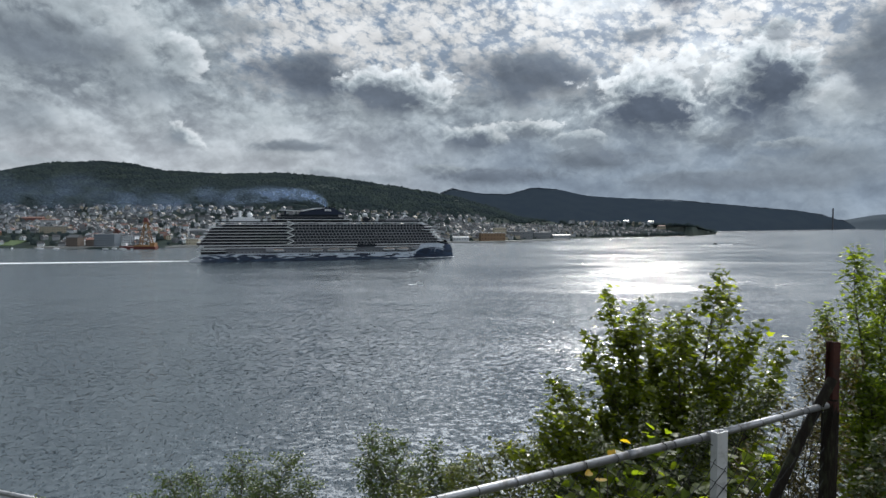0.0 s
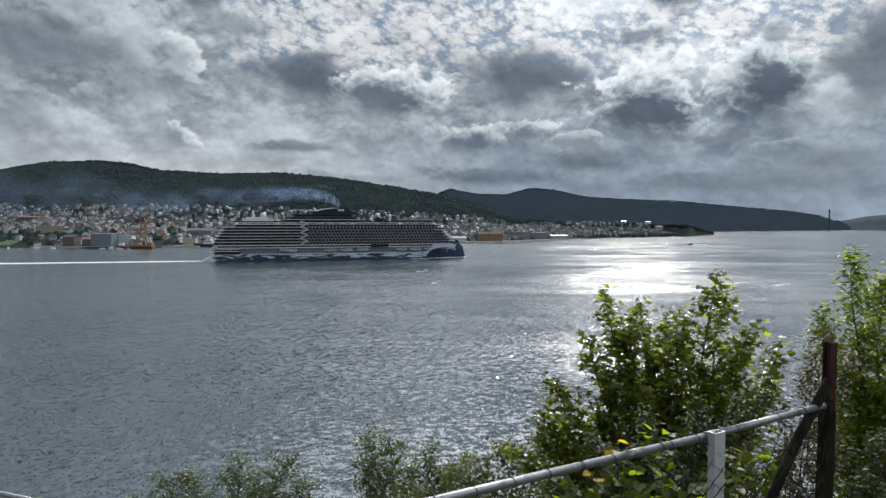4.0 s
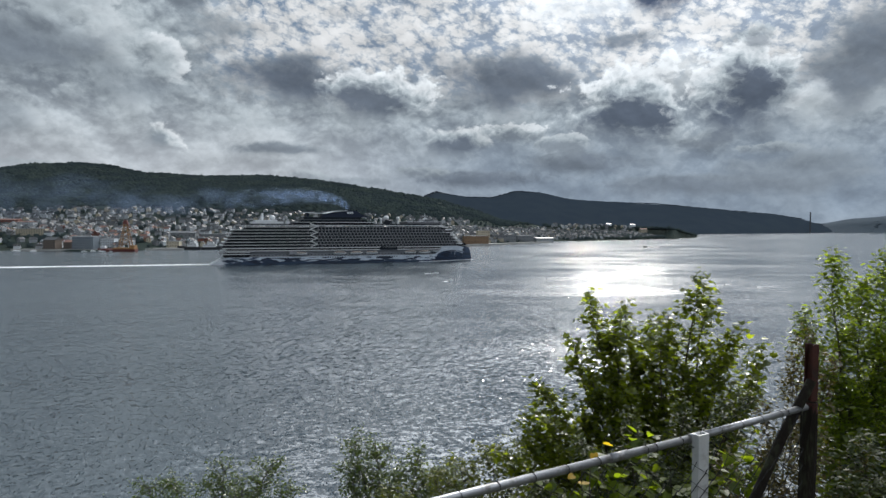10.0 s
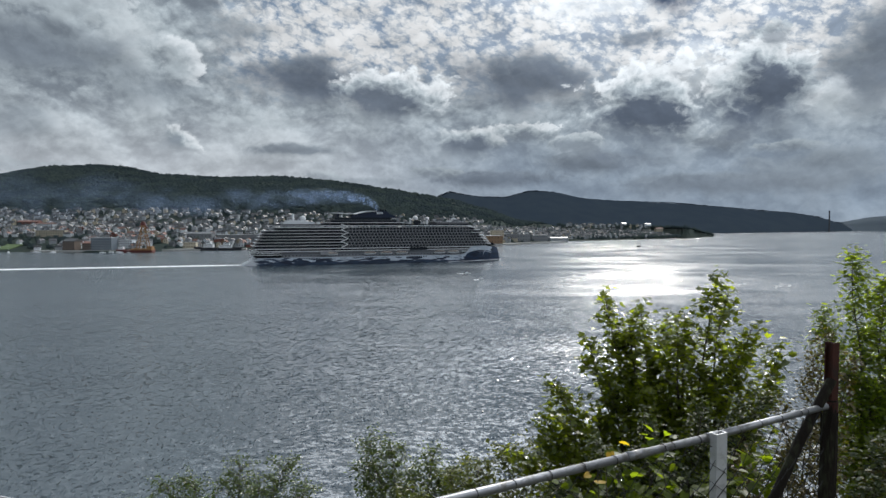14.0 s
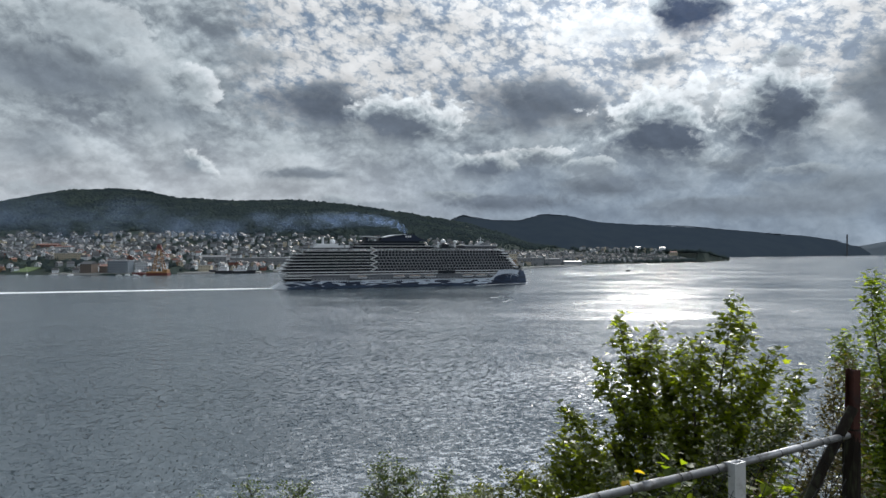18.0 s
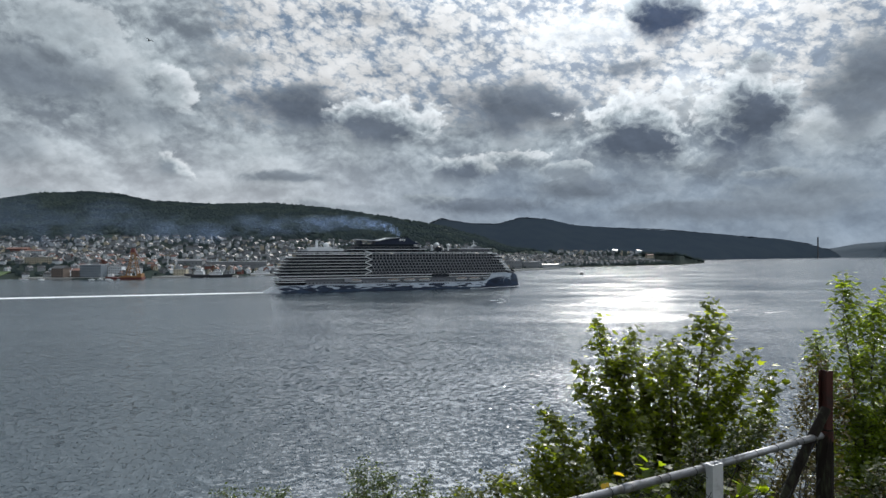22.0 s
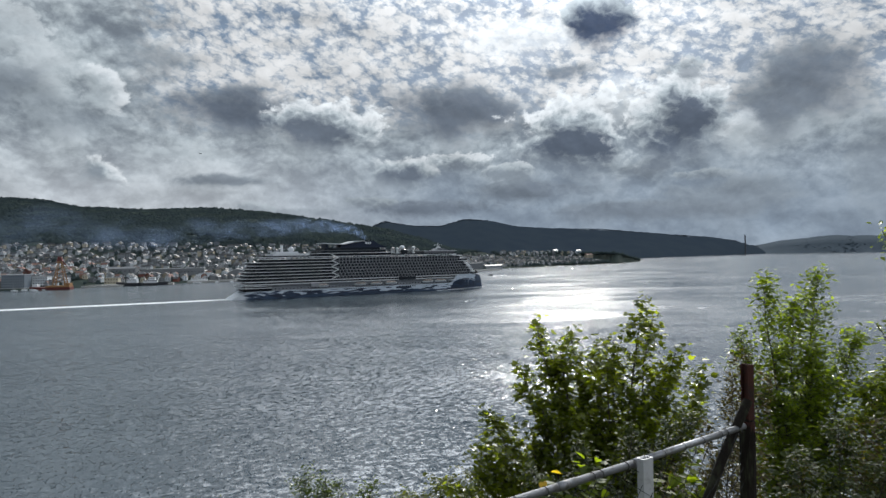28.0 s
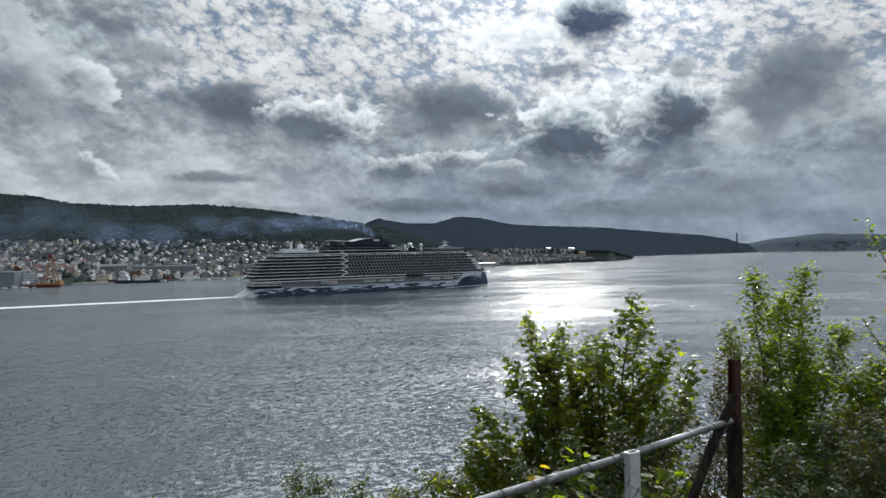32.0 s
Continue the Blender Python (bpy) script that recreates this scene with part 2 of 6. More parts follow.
def material(name, colour, rough=0.6, metal=0.0, scale=3.0, vary=0.25, bump=0.0, depth=0.02, second=None, jitter=0.0, through=0.0, coat=0.0, stretch=(1, 1, 1), gloss=0.5):
    """A surface with two sizes of variation; second: a stain's colour; jitter: by object; through: light let through, as by a leaf."""
    m = bpy.data.materials.new(name)
    m.use_nodes = True
    g = Graph(m.node_tree)
    at = g.vec("MULTIPLY", g.node("ShaderNodeTexCoord").outputs["Object"], stretch)
    big, fine = g.noise(at, scale, 4.0, 0.6), g.noise(at, scale * 9.0, 3.0, 0.6)
    level = g.math("ADD", g.math("MULTIPLY", big, 1.3 * vary), g.math("MULTIPLY_ADD", fine, 0.7 * vary, 1.0 - vary))
    if jitter:
        info = g.node("ShaderNodeObjectInfo")
        level = g.math("MULTIPLY", level, g.math("MULTIPLY_ADD", info.outputs["Random"], 2 * jitter, 1.0 - jitter))
    base = colour
    if second:
        base = g.mix(g.smooth(g.noise(at, scale * 1.7, 5.0, 0.65, 0.5), 0.48, 0.68), colour, second)
    tint = g.vec("SCALE", base if isinstance(base, bpy.types.NodeSocket) else tuple(base))
    g.link(level, tint.node.inputs["Scale"])
    p = g.node("ShaderNodeBsdfPrincipled", {"Base Color": tint, "Roughness": rough, "Metallic": metal, "Coat Weight": coat, "Specular IOR Level": gloss})
    g.link(g.math("MULTIPLY_ADD", fine, 0.3, rough - 0.15, clamp=True), p.inputs["Roughness"])
    if bump:
        b = g.node("ShaderNodeBump", {"Height": g.math("ADD", big, g.math("MULTIPLY", fine, 0.4)), "Strength": bump, "Distance": depth})
        g.link(b.outputs[0], p.inputs["Normal"])
    out = p.outputs[0]
    if through:
        t = g.node("ShaderNodeBsdfTranslucent", {"Color": g.mix(0.35, tint, (0.25, 0.32, 0.02))})
        s = g.node("ShaderNodeMixShader", {0: through})
        g.link(out, s.inputs[1]), g.link(t.outputs[0], s.inputs[2])
        out = s.outputs[0]
    g.link(out, g.node("ShaderNodeOutputMaterial").inputs[0])
    return m


def water_material():
    m = bpy.data.materials.new("fjord_water")
    m.use_nodes = True
    g = Graph(m.node_tree)
    at = g.node("ShaderNodeTexCoord").outputs["Object"]
    along, across, _ = g.node("ShaderNodeSeparateXYZ", {0: at}).outputs
    # calmer and rougher lanes across the fjord
    lanes = g.smooth(g.noise(g.vec("MULTIPLY", at, (0.40, 1.0, 1)), 0.010, 5.0, 0.62, 1.8), 0.34, 0.66)
    # smoother water in the fairway
    lee = g.math("MULTIPLY", g.smooth(g.math("MULTIPLY_ADD", lanes, 90.0, across), 220.0, 470.0), g.smooth(across, 900.0, 760.0))
    lee = g.math("MULTIPLY", lee, g.smooth(g.math("MULTIPLY_ADD", across, -0.22, along), 40.0, -70.0))
    # slopes of the waves: short wind waves, ripples on them and a low swell, their crests mostly across the view
    turned = g.node("ShaderNodeVectorRotate", {"Vector": at, "Angle": radians(-12)}, rotation_type="Z_AXIS").outputs[0]
    slope = None
    for size, stretch, detail, amount in ((0.055, 0.5, 2.0, (0.06, 0.12, 0.0)), (0.95, 0.6, 2.0, (0.42, 0.88, 0.0)), (3.0, 0.6, 1.5, (0.36, 0.50, 0.0))):
        n = g.noise(g.vec("MULTIPLY", turned, (stretch, 1.0, 1.0)), size, detail, 0.55, 0.0, colour=True)
        n = g.vec("MULTIPLY", g.vec("SUBTRACT", n, (0.5, 0.5, 0.5)), amount)
        slope = g.vec("ADD", slope, n) if slope else n
    # old wake waves spreading in arcs
    ray = g.vec("SUBTRACT", at, (520.0, 980.0, 0.0))
    train = g.math("SINE", g.math("MULTIPLY", g.vec("LENGTH", ray, out=1), 0.40))
    train = g.math("MULTIPLY", train, g.math("MULTIPLY", g.smooth(across, 330.0, 460.0), g.smooth(across, 900.0, 640.0)))
    train = g.math("MULTIPLY", train, g.smooth(along, 60.0, 170.0, 0.0, 0.07))
    arcs = g.vec("SCALE", g.vec("NORMALIZE", ray))
    g.link(train, arcs.node.inputs["Scale"])
    slope = g.vec("ADD", slope, arcs)
    wind = g.math("MULTIPLY_ADD", lanes, 0.56, 0.62)
    wind = g.math("MULTIPLY", wind, g.math("MULTIPLY_ADD", lee, -0.15, 1.0))
    # the swell lies lower out in the fairway
    wind = g.math("MULTIPLY", wind, g.smooth(across, 140.0, 480.0, 1.0, 0.90))
    # steeper, glassy wavelets that glint
    fleck = g.smooth(g.noise(g.vec("MULTIPLY", turned, (0.85, 0.45, 1.0)), 1.9, 1.0), 0.53, 0.60)
    wind = g.math("MULTIPLY", wind, g.math("MULTIPLY_ADD", fleck, 0.9, 0.8))
    slope = g.vec("SCALE", slope)
    g.link(wind, slope.node.inputs["Scale"])
    # scattered glassy facets that catch the sun
    cell = g.node("ShaderNodeTexVoronoi", {"Vector": g.vec("MULTIPLY", turned, (4.0, 1.5, 0.0)), "Scale": 1.0}).outputs["Color"]
    _, _, pick = g.node("ShaderNodeSeparateXYZ", {0: cell}).outputs
    glassy = g.math("MULTIPLY", g.math("GREATER_THAN", pick, 0.92), g.math("SUBTRACT", 1.0, lee))
    facet = g.vec("MULTIPLY", g.vec("SUBTRACT", cell, (0.5, 0.5, 0.5)), (0.46, 0.66, 0.0))
    slope = g.mix(glassy, slope, facet)
    # far off, the faces of the waves hide their backs
    face = g.node("ShaderNodeCombineXYZ", {0: 0.0, 1: g.smooth(across, 90.0, 420.0, 0.0, -0.065), 2: 1.0}).outputs[0]
    normal = g.vec("NORMALIZE", g.vec("ADD", slope, face))
    p = g.node("ShaderNodeBsdfPrincipled", {"Base Color": (0.036, 0.052, 0.064, 1), "IOR": 1.75, "Roughness": 0.12, "Normal": normal})
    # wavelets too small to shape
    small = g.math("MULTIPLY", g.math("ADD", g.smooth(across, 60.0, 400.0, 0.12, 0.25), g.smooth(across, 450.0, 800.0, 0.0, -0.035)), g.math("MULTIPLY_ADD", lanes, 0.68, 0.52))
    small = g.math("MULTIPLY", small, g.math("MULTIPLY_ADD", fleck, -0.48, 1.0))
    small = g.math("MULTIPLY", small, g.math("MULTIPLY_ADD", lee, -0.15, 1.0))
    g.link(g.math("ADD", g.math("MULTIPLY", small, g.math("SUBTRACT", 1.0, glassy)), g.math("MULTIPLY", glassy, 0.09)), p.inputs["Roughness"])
    g.link(p.outputs[0], g.node("ShaderNodeOutputMaterial").inputs[0])
    return m


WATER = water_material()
# both forest grounds carry the blue of distance haze in their colour
FOREST = material("forest_floor", (0.030, 0.042, 0.038), 0.95, scale=0.02, vary=0.5, bump=0.6, depth=6.0, second=(0.034, 0.042, 0.034), gloss=0.03)
FAR_FOREST = material("hazy_forest_floor", (0.052, 0.070, 0.088), 0.95, scale=0.004, vary=0.25, gloss=0.03)
EARTH = material("hillside_earth", (0.050, 0.055, 0.025), 0.95, scale=1.2, vary=0.5, bump=0.6, depth=0.1, second=(0.09, 0.075, 0.045))

# ---- mesh helpers ----


class Shape:
    """Vertices and faces gathered for one mesh."""

    def __init__(self):
        self.v, self.f = [], []

    def add(self, verts, faces):
        n = len(self.v)
        self.v.extend(verts)
        self.f.extend(tuple(n + i for i in f) for f in faces)
        return self

    def box(self, x0, x1, y0, y1, z0, z1):
        v = [(x, y, z) for x in (x0, x1) for y in (y0, y1) for z in (z0, z1)]
        return self.add(v, [(0, 1, 3, 2), (4, 6, 7, 5), (0, 4, 5, 1), (2, 3, 7, 6), (0, 2, 6, 4), (1, 5, 7, 3)])

    def prism(self, outline, y0, y1):
        """An outline of (x, z) drawn out from y0 to y1."""
        n = len(outline)
        v = [(x, y0, z) for x, z in outline] + [(x, y1, z) for x, z in outline]
        return self.add(v, [tuple(range(n)), tuple(range(2 * n - 1, n - 1, -1))] + [(i, i + n, (i + 1) % n + n, (i + 1) % n) for i in range(n)])

    def slab(self, outline, z0, z1):
        """An outline of (x, y) drawn up from z0 to z1."""
        n = len(outline)
        v = [(x, y, z0) for x, y in outline] + [(x, y, z1) for x, y in outline]
        return self.add(v, [tuple(range(n - 1, -1, -1)), tuple(range(n, 2 * n))] + [(i, (i + 1) % n, (i + 1) % n + n, i + n) for i in range(n)])

    def tube(self, points, radii, sides=6, cap=True):
        pts = [Vector(p) for p in points]
        if not isinstance(radii, (list, tuple)):
            radii = [radii] * len(pts)
        verts = []
        for i, p in enumerate(pts):
            d = (pts[min(i + 1, len(pts) - 1)] - pts[max(i - 1, 0)]).normalized()
            a = d.orthogonal().normalized() if abs(d.z) > 0.99 else d.cross(Vector((0, 0, 1))).normalized()
            b = d.cross(a)
            verts += [tuple(p + radii[i] * (math.cos(2 * math.pi * k / sides) * a + math.sin(2 * math.pi * k / sides) * b)) for k in range(sides)]
        faces = [(i * sides + k, i * sides + (k + 1) % sides, (i + 1) * sides + (k + 1) % sides, (i + 1) * sides + k)
                 for i in range(len(pts) - 1) for k in range(sides)]
        if cap:
            faces += [tuple(range(sides - 1, -1, -1)), tuple(range((len(pts) - 1) * sides, len(pts) * sides))]
        return self.add(verts, faces)

    def ball(self, c, r, rings=6, sides=10, lump=0.0, rng=random):
        rx, ry, rz = r if isinstance(r, (list, tuple)) else (r, r, r)
        verts, faces = [(c[0], c[1], c[2] - rz)], []
        for i in range(1, rings):
            a = math.pi * i / rings - math.pi / 2
            for k in range(sides):
                b, s = 2 * math.pi * k / sides, 1 + lump * rng.uniform(-1, 1)
                verts.append((c[0] + s * rx * math.cos(a) * math.cos(b), c[1] + s * ry * math.cos(a) * math.sin(b), c[2] + s * rz * math.sin(a)))
        verts.append((c[0], c[1], c[2] + rz))
        faces += [(0, 1 + (k + 1) % sides, 1 + k) for k in range(sides)]
        for i in range(rings - 2):
            o = 1 + i * sides
            faces += [(o + k, o + (k + 1) % sides, o + sides + (k + 1) % sides, o + sides + k) for k in range(sides)]
        o = 1 + (rings - 2) * sides
        faces += [(o + k, o + (k + 1) % sides, len(verts) - 1) for k in range(sides)]
        return self.add(verts, faces)

    def mesh(self, name, mat, smooth=False):
        me = bpy.data.meshes.new(name)
        me.from_pydata(self.v, [], self.f)
        me.materials.append(mat)
        if smooth:
            me.polygons.foreach_set("use_smooth", [True] * len(me.polygons))
        me.update()
        return me


def part(name, shape, mat, parent=None, label="", smooth=False):
    """One mesh object, under its thing or part where one is given."""
    me = shape if isinstance(shape, bpy.types.Mesh) else shape.mesh(name, mat, smooth)
    ob = new(name, me)
    if parent is not None:
        ob.parent = parent
    return tagged(ob, label) if label else ob


def thing(name, label, category, group="", kind="", at=(0, 0, 0), turn=0.0):
    """An empty at a thing's base, for its parts."""
    ob = tagged(new(name), label, category, group, kind)
    ob.empty_display_size = 0.2
    ob.matrix_basis = pose(*at, 0, 0, turn)
    return ob


def hill(t, lo, hi):
    t = np.clip((t - lo) / (hi - lo), 0, 1)
    return t * t * (3 - 2 * t)


def rough(x, y, size, octaves=4):
    """Fractal noise between about -1 and 1 over arrays."""
    return np.array([noise.fractal(Vector((a / size, b / size, 0.0)), 1.0, 2.0, octaves) for a, b in zip(np.ravel(x), np.ravel(y))]).reshape(np.shape(x))


def sheet(xs, ys, height):
    """A grid of ground over xs and ys with the given heights."""
    s = Shape()
    nx, ny = len(xs), len(ys)
    s.v = [(float(x), float(y), float(height[j, i])) for j, y in enumerate(ys) for i, x in enumerate(xs)]
    s.f = [(j * nx + i, j * nx + i + 1, (j + 1) * nx + i + 1, (j + 1) * nx + i) for j in range(ny - 1) for i in range(nx - 1)]
    return s


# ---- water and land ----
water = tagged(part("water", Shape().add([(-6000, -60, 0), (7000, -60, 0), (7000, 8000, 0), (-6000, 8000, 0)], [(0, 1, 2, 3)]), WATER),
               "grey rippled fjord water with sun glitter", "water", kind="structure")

SHORE_X = (-2400, -734, -508, -449, 33, 158, 358, 700, 972, 1050, 1300)
SHORE_Y = (1000, 1048, 1035, 1120, 1330, 1395, 1690, 1950, 2240, 2600, 3200)
CREST_X = (-2400, -1800, -1575, -1515, -1394, -1213, -1113, -992, -771, -570, -370, -169, 32, 173, 253, 400, 700, 850, 985, 1060, 1300)
CREST_Z = (140, 160, 205, 228, 250, 256, 249, 223, 211, 215, 197, 167, 132, 92, 58, 42, 38, 26, 2, -6, -6)


def far_land(x, y):
    """Height of the far shore: a quay, a town on a slope and a wooded hill behind."""
    shore = np.interp(x, SHORE_X, SHORE_Y)
    crest = np.interp(x, CREST_X, CREST_Z)
    top = np.interp(x, (-2400, -200, 253, 400, 972, 1300), (2250, 2250, 2150, 2050, 2480, 3300))
    d = y - shore
    town = 2.5 + 0.150 * np.clip(d - 25, 0, 520) * np.interp(x, (-600, -100, 300, 1000), (1.0, 0.8, 0.55, 0.2))
    town = np.minimum(town, crest + 6)
    s = np.clip((d - 300) / (top - shore - 300), 0, 1)
    z = town + np.maximum(crest - town, 0) * s ** 1.25
    z = np.where(y > top, crest - 0.25 * (y - top), z)
    return np.where(d < 0, -4.0, z)


xs, ys = np.arange(-2400, 1301, 20.0), np.arange(980, 2900, 20.0)
gx, gy = np.meshgrid(xs, ys)
gz = far_land(gx, gy)
gz = np.where(gz > 30, gz + 5 * rough(gx, gy, 160), gz)
far_shore = tagged(part("far_shore_ground", sheet(xs, ys, gz), FOREST, smooth=True), "dark wooded hill rising behind the far shore", "hill", kind="structure")

RIDGE_X = (-600, -250, -45, 51, 212, 373, 518, 646, 823, 1016, 1337, 1659, 2090, 2289, 2493, 2575, 2700)
RIDGE_Z = (120, 150, 192, 234, 205, 202, 240, 231, 192, 179, 170, 141, 114, 91, 46, 0, -8)


def ridge_land(x, y):
    shore = np.interp(x, (-600, 1391, 2000, 2563, 2700), (2900, 3080, 3500, 3880, 4000))
    crest = np.interp(x, RIDGE_X, RIDGE_Z)
    top = np.interp(x, (-600, 1659, 2289, 2575), (3600, 3650, 3850, 3930))
    s = np.clip((y - shore) / (top - shore), 0, 1)
    return np.where(y < shore, -4.0, np.where(y > top, crest - 0.3 * (y - top), 2 + (crest - 2) * s ** 0.8))


xs, ys = np.arange(-600, 2701, 25.0), np.arange(2850, 4300, 25.0)
gx, gy = np.meshgrid(xs, ys)
gz = ridge_land(gx, gy)
gz = np.where(gz > 25, gz + 6 * rough(gx, gy, 220), gz)
ridge = tagged(part("ridge_ground", sheet(xs, ys, gz), FAR_FOREST, smooth=True), "dark forested ridge across the fjord, tinted blue for haze", "hill", kind="structure")

# a last low shore beyond the fjord's mouth
s = Shape()
for i in range(81):
    az = radians(28 + 0.5 * i)
    top = float(np.interp(math.degrees(az), (28, 31.5, 34.1, 36.5, 38, 40.3, 44, 52, 68), (20, 44, 84, 106, 114, 103, 95, 80, 40)))
    top += 5 * noise.fractal(Vector((i * 0.35, 7, 0)), 1, 2, 3)
    for r, z in ((4550, -3), (4600, 3), (4700, 0.55 * top), (4820, top), (4950, 0.5 * top)):
        s.v.append((r * math.sin(az), r * math.cos(az), z))
s.f = [(5 * i + k, 5 * i + 5 + k, 5 * i + 6 + k, 5 * i + 1 + k) for i in range(80) for k in range(4)]
tagged(part("distant_shore_ground", s, FAR_FOREST, smooth=True), "low hazy wooded shore at the fjord's mouth", "hill", kind="structure")


def near_land(x, y):
    """The slope under the camera: a narrow path, then a steep bank down to the water."""
    edge = 2.2 + 0.45 * x
    d = y - np.clip(edge, 0.4, 6.0)
    return np.where(d < 0, 42.35 - 0.05 * y, 42.3 - 0.72 * d)


xs, ys = np.arange(-40, 41, 1.0), np.arange(-12, 66, 1.0)
gx, gy = np.meshgrid(xs, ys)
gz = near_land(gx, gy) + 0.12 * rough(gx, gy, 2.5)
hillside = tagged(part("hillside_ground", sheet(xs, ys, gz), EARTH, smooth=True), "steep overgrown earth bank above the fjord", "ground", kind="structure")

# ---- the cruise ship ----
SHIP_WHITE = material("ship_white_paint", (0.60, 0.62, 0.64), 0.4, scale=0.15, vary=0.10)
SHIP_GREY = material("ship_grey_panel", (0.12, 0.127, 0.14), 0.5, scale=0.3, vary=0.2, gloss=0.25)
DECK_GREY = material("deck_edge_grey", (0.27, 0.28, 0.30), 0.45, scale=0.2, vary=0.2)
SHIP_DARK = material("ship_dark_glass", (0.014, 0.017, 0.022), 0.25, scale=0.4, vary=0.4, gloss=0.25)
# near-black for dark houses, glazing and the shade put into deck recesses
SHIP_SHADE = material("ship_recess_shade", (0.013, 0.014, 0.017), 0.7, scale=0.5, vary=0.4, gloss=0.1)
BOAT_WALL = material("boat_deck_panel", (0.24, 0.25, 0.27), 0.6, scale=0.4, vary=0.4, gloss=0.2)
NAVY = material("navy_paint", (0.012, 0.020, 0.042), 0.4, scale=0.2, vary=0.25, gloss=0.25)
RAIL_GLASS = material("tinted_balcony_glass", (0.055, 0.060, 0.070), 0.45, scale=0.6, vary=0.35, gloss=0.15)
DECK_BROWN = material("teak_deck", (0.16, 0.11, 0.07), 0.7, scale=0.6, vary=0.3)
BOAT_ORANGE = material("lifeboat_canopy", (0.44, 0.38, 0.34), 0.45, scale=0.8, vary=0.15)
STEEL = material("galvanised_fittings", (0.40, 0.41, 0.42), 0.4, 0.6, scale=0.8, vary=0.2)


def livery_material():
    """Pale hull paint with navy wave swirls, a dark bow and a dark boot-top."""
    m = bpy.data.materials.new("hull_livery")
    m.use_nodes = True
    g = Graph(m.node_tree)
    at = g.node("ShaderNodeTexCoord").outputs["Object"]
    x, _, z = g.node("ShaderNodeSeparateXYZ", {0: g.vec("MULTIPLY", at, (0.943, 1.0, 1.25))}).outputs
    flat = g.node("ShaderNodeCombineXYZ", {0: g.math("MULTIPLY", x, 0.026), 1: g.math("MULTIPLY", z, 0.11), 2: 0.0}).outputs[0]
    swirl = g.noise(flat, 1.0, 1.5, 0.5, 3.2)
    waves = g.smooth(swirl, 0.500, 0.520)
    waves = g.math("MULTIPLY", waves, g.smooth(z, 9.2, 8.2))
    crest = g.math("MULTIPLY_ADD", g.noise(flat, 1.7, 1.0, 0.5, 1.0), 9.0, -1.3)
    boot = g.smooth(g.math("SUBTRACT", z, crest), 0.5, 0.0)

    def disc(cx, cz, w, h):
        dx, dz = g.math("MULTIPLY", g.math("SUBTRACT", x, cx), 1 / w), g.math("MULTIPLY", g.math("SUBTRACT", z, cz), 1 / h)
        return g.math("SQRT", g.math("ADD", g.math("MULTIPLY", dx, dx), g.math("MULTIPLY", dz, dz)))

    # a great eye of curling strokes behind the dark prow
    eye = disc(260.0, 8.0, 21.0, 8.4)
    ring = g.smooth(eye, 1.0, 0.96)
    for cx, cz, w, h in ((262.0, 8.0, 17.0, 7.0), (250.0, 11.5, 10.0, 4.2), (274.0, 10.0, 11.0, 8.0)):
        stroke = disc(cx, cz, w, h)
        stroke = g.math("MULTIPLY", g.smooth(stroke, 0.86, 0.90), g.smooth(stroke, 1.00, 0.96))
        ring = g.math("MULTIPLY", ring, g.math("SUBTRACT", 1.0, g.math("MULTIPLY", stroke, g.smooth(g.math("ADD", x, g.math("MULTIPLY", z, 1.0)), 266.0, 284.0))))
    tail = disc(36.0, 5.0, 27.0, 6.0)
    fan = g.math("MULTIPLY", g.smooth(tail, 1.0, 0.92), g.smooth(swirl, 0.40, 0.44))
    prow = g.smooth(g.math("MULTIPLY_ADD", z, -0.12, g.math("MULTIPLY_ADD", swirl, 10.0, x)), 278.0, 281.0)
    dark = waves
    for more in (boot, ring, fan, prow):
        dark = g.math("MAXIMUM", dark, more)
    # bare white quarters at the stern
    dark = g.math("MULTIPLY", dark, g.smooth(g.math("MULTIPLY_ADD", z, 0.5, x), 8.0, 12.0))
    dirt = g.noise(g.vec("MULTIPLY", at, (0.5, 0.5, 0.06)), 1.0, 4.0, 0.6)
    pale = g.mix(g.smooth(dirt, 0.3, 0.75), (0.47, 0.53, 0.60), (0.37, 0.42, 0.49))
    pale = g.mix(g.smooth(g.math("MULTIPLY_ADD", z, 0.5, x), 14.0, 9.0), pale, (0.56, 0.59, 0.63))
    blue = g.mix(g.smooth(swirl, 0.42, 0.62), (0.019, 0.039, 0.080), (0.008, 0.015, 0.034))
    p = g.node("ShaderNodeBsdfPrincipled", {"Base Color": g.mix(dark, pale, blue), "Roughness": 0.35})
    g.link(p.outputs[0], g.node("ShaderNodeOutputMaterial").inputs[0])
    return m


LIVERY = livery_material()


def half_beam(x, z):
    """Half the hull's breadth at x metres from the stern and height z."""
    prow = 291.0 - 3.0 * max(z, 0) / 20
    if x < 24:
        return 16.5 + 4.2 * math.sqrt(max(x, 0) / 24)
    if x > 205:
        s = min((x - 205) / (prow - 205), 1.0)
        return max(20.7 * (1 - s ** (2.0 + 1.5 * max(z, 0) / 20)), 0.35)
    return 20.7


def sheer(x):
    """Height of the hull's plating."""
    return 10.0 + 10.5 * float(hill(np.array(x), 236.0, 256.0)) - 2.2 * float(hill(np.array(x), 274.0, 292.0))


def deck_outline(x0, x1, inset=0.0, z=20.0, steps=26):
    """A deck's plan between x0 and x1, following the hull, rounded at its ends."""
    side = []
    for i in range(steps + 1):
        x = x0 + (x1 - x0) * i / steps
        side.append((x, max(min(half_beam(x, z), 20.7) - inset, 0.5)))
    return [(x, -b) for x, b in side] + [(x, b) for x, b in reversed(side)]


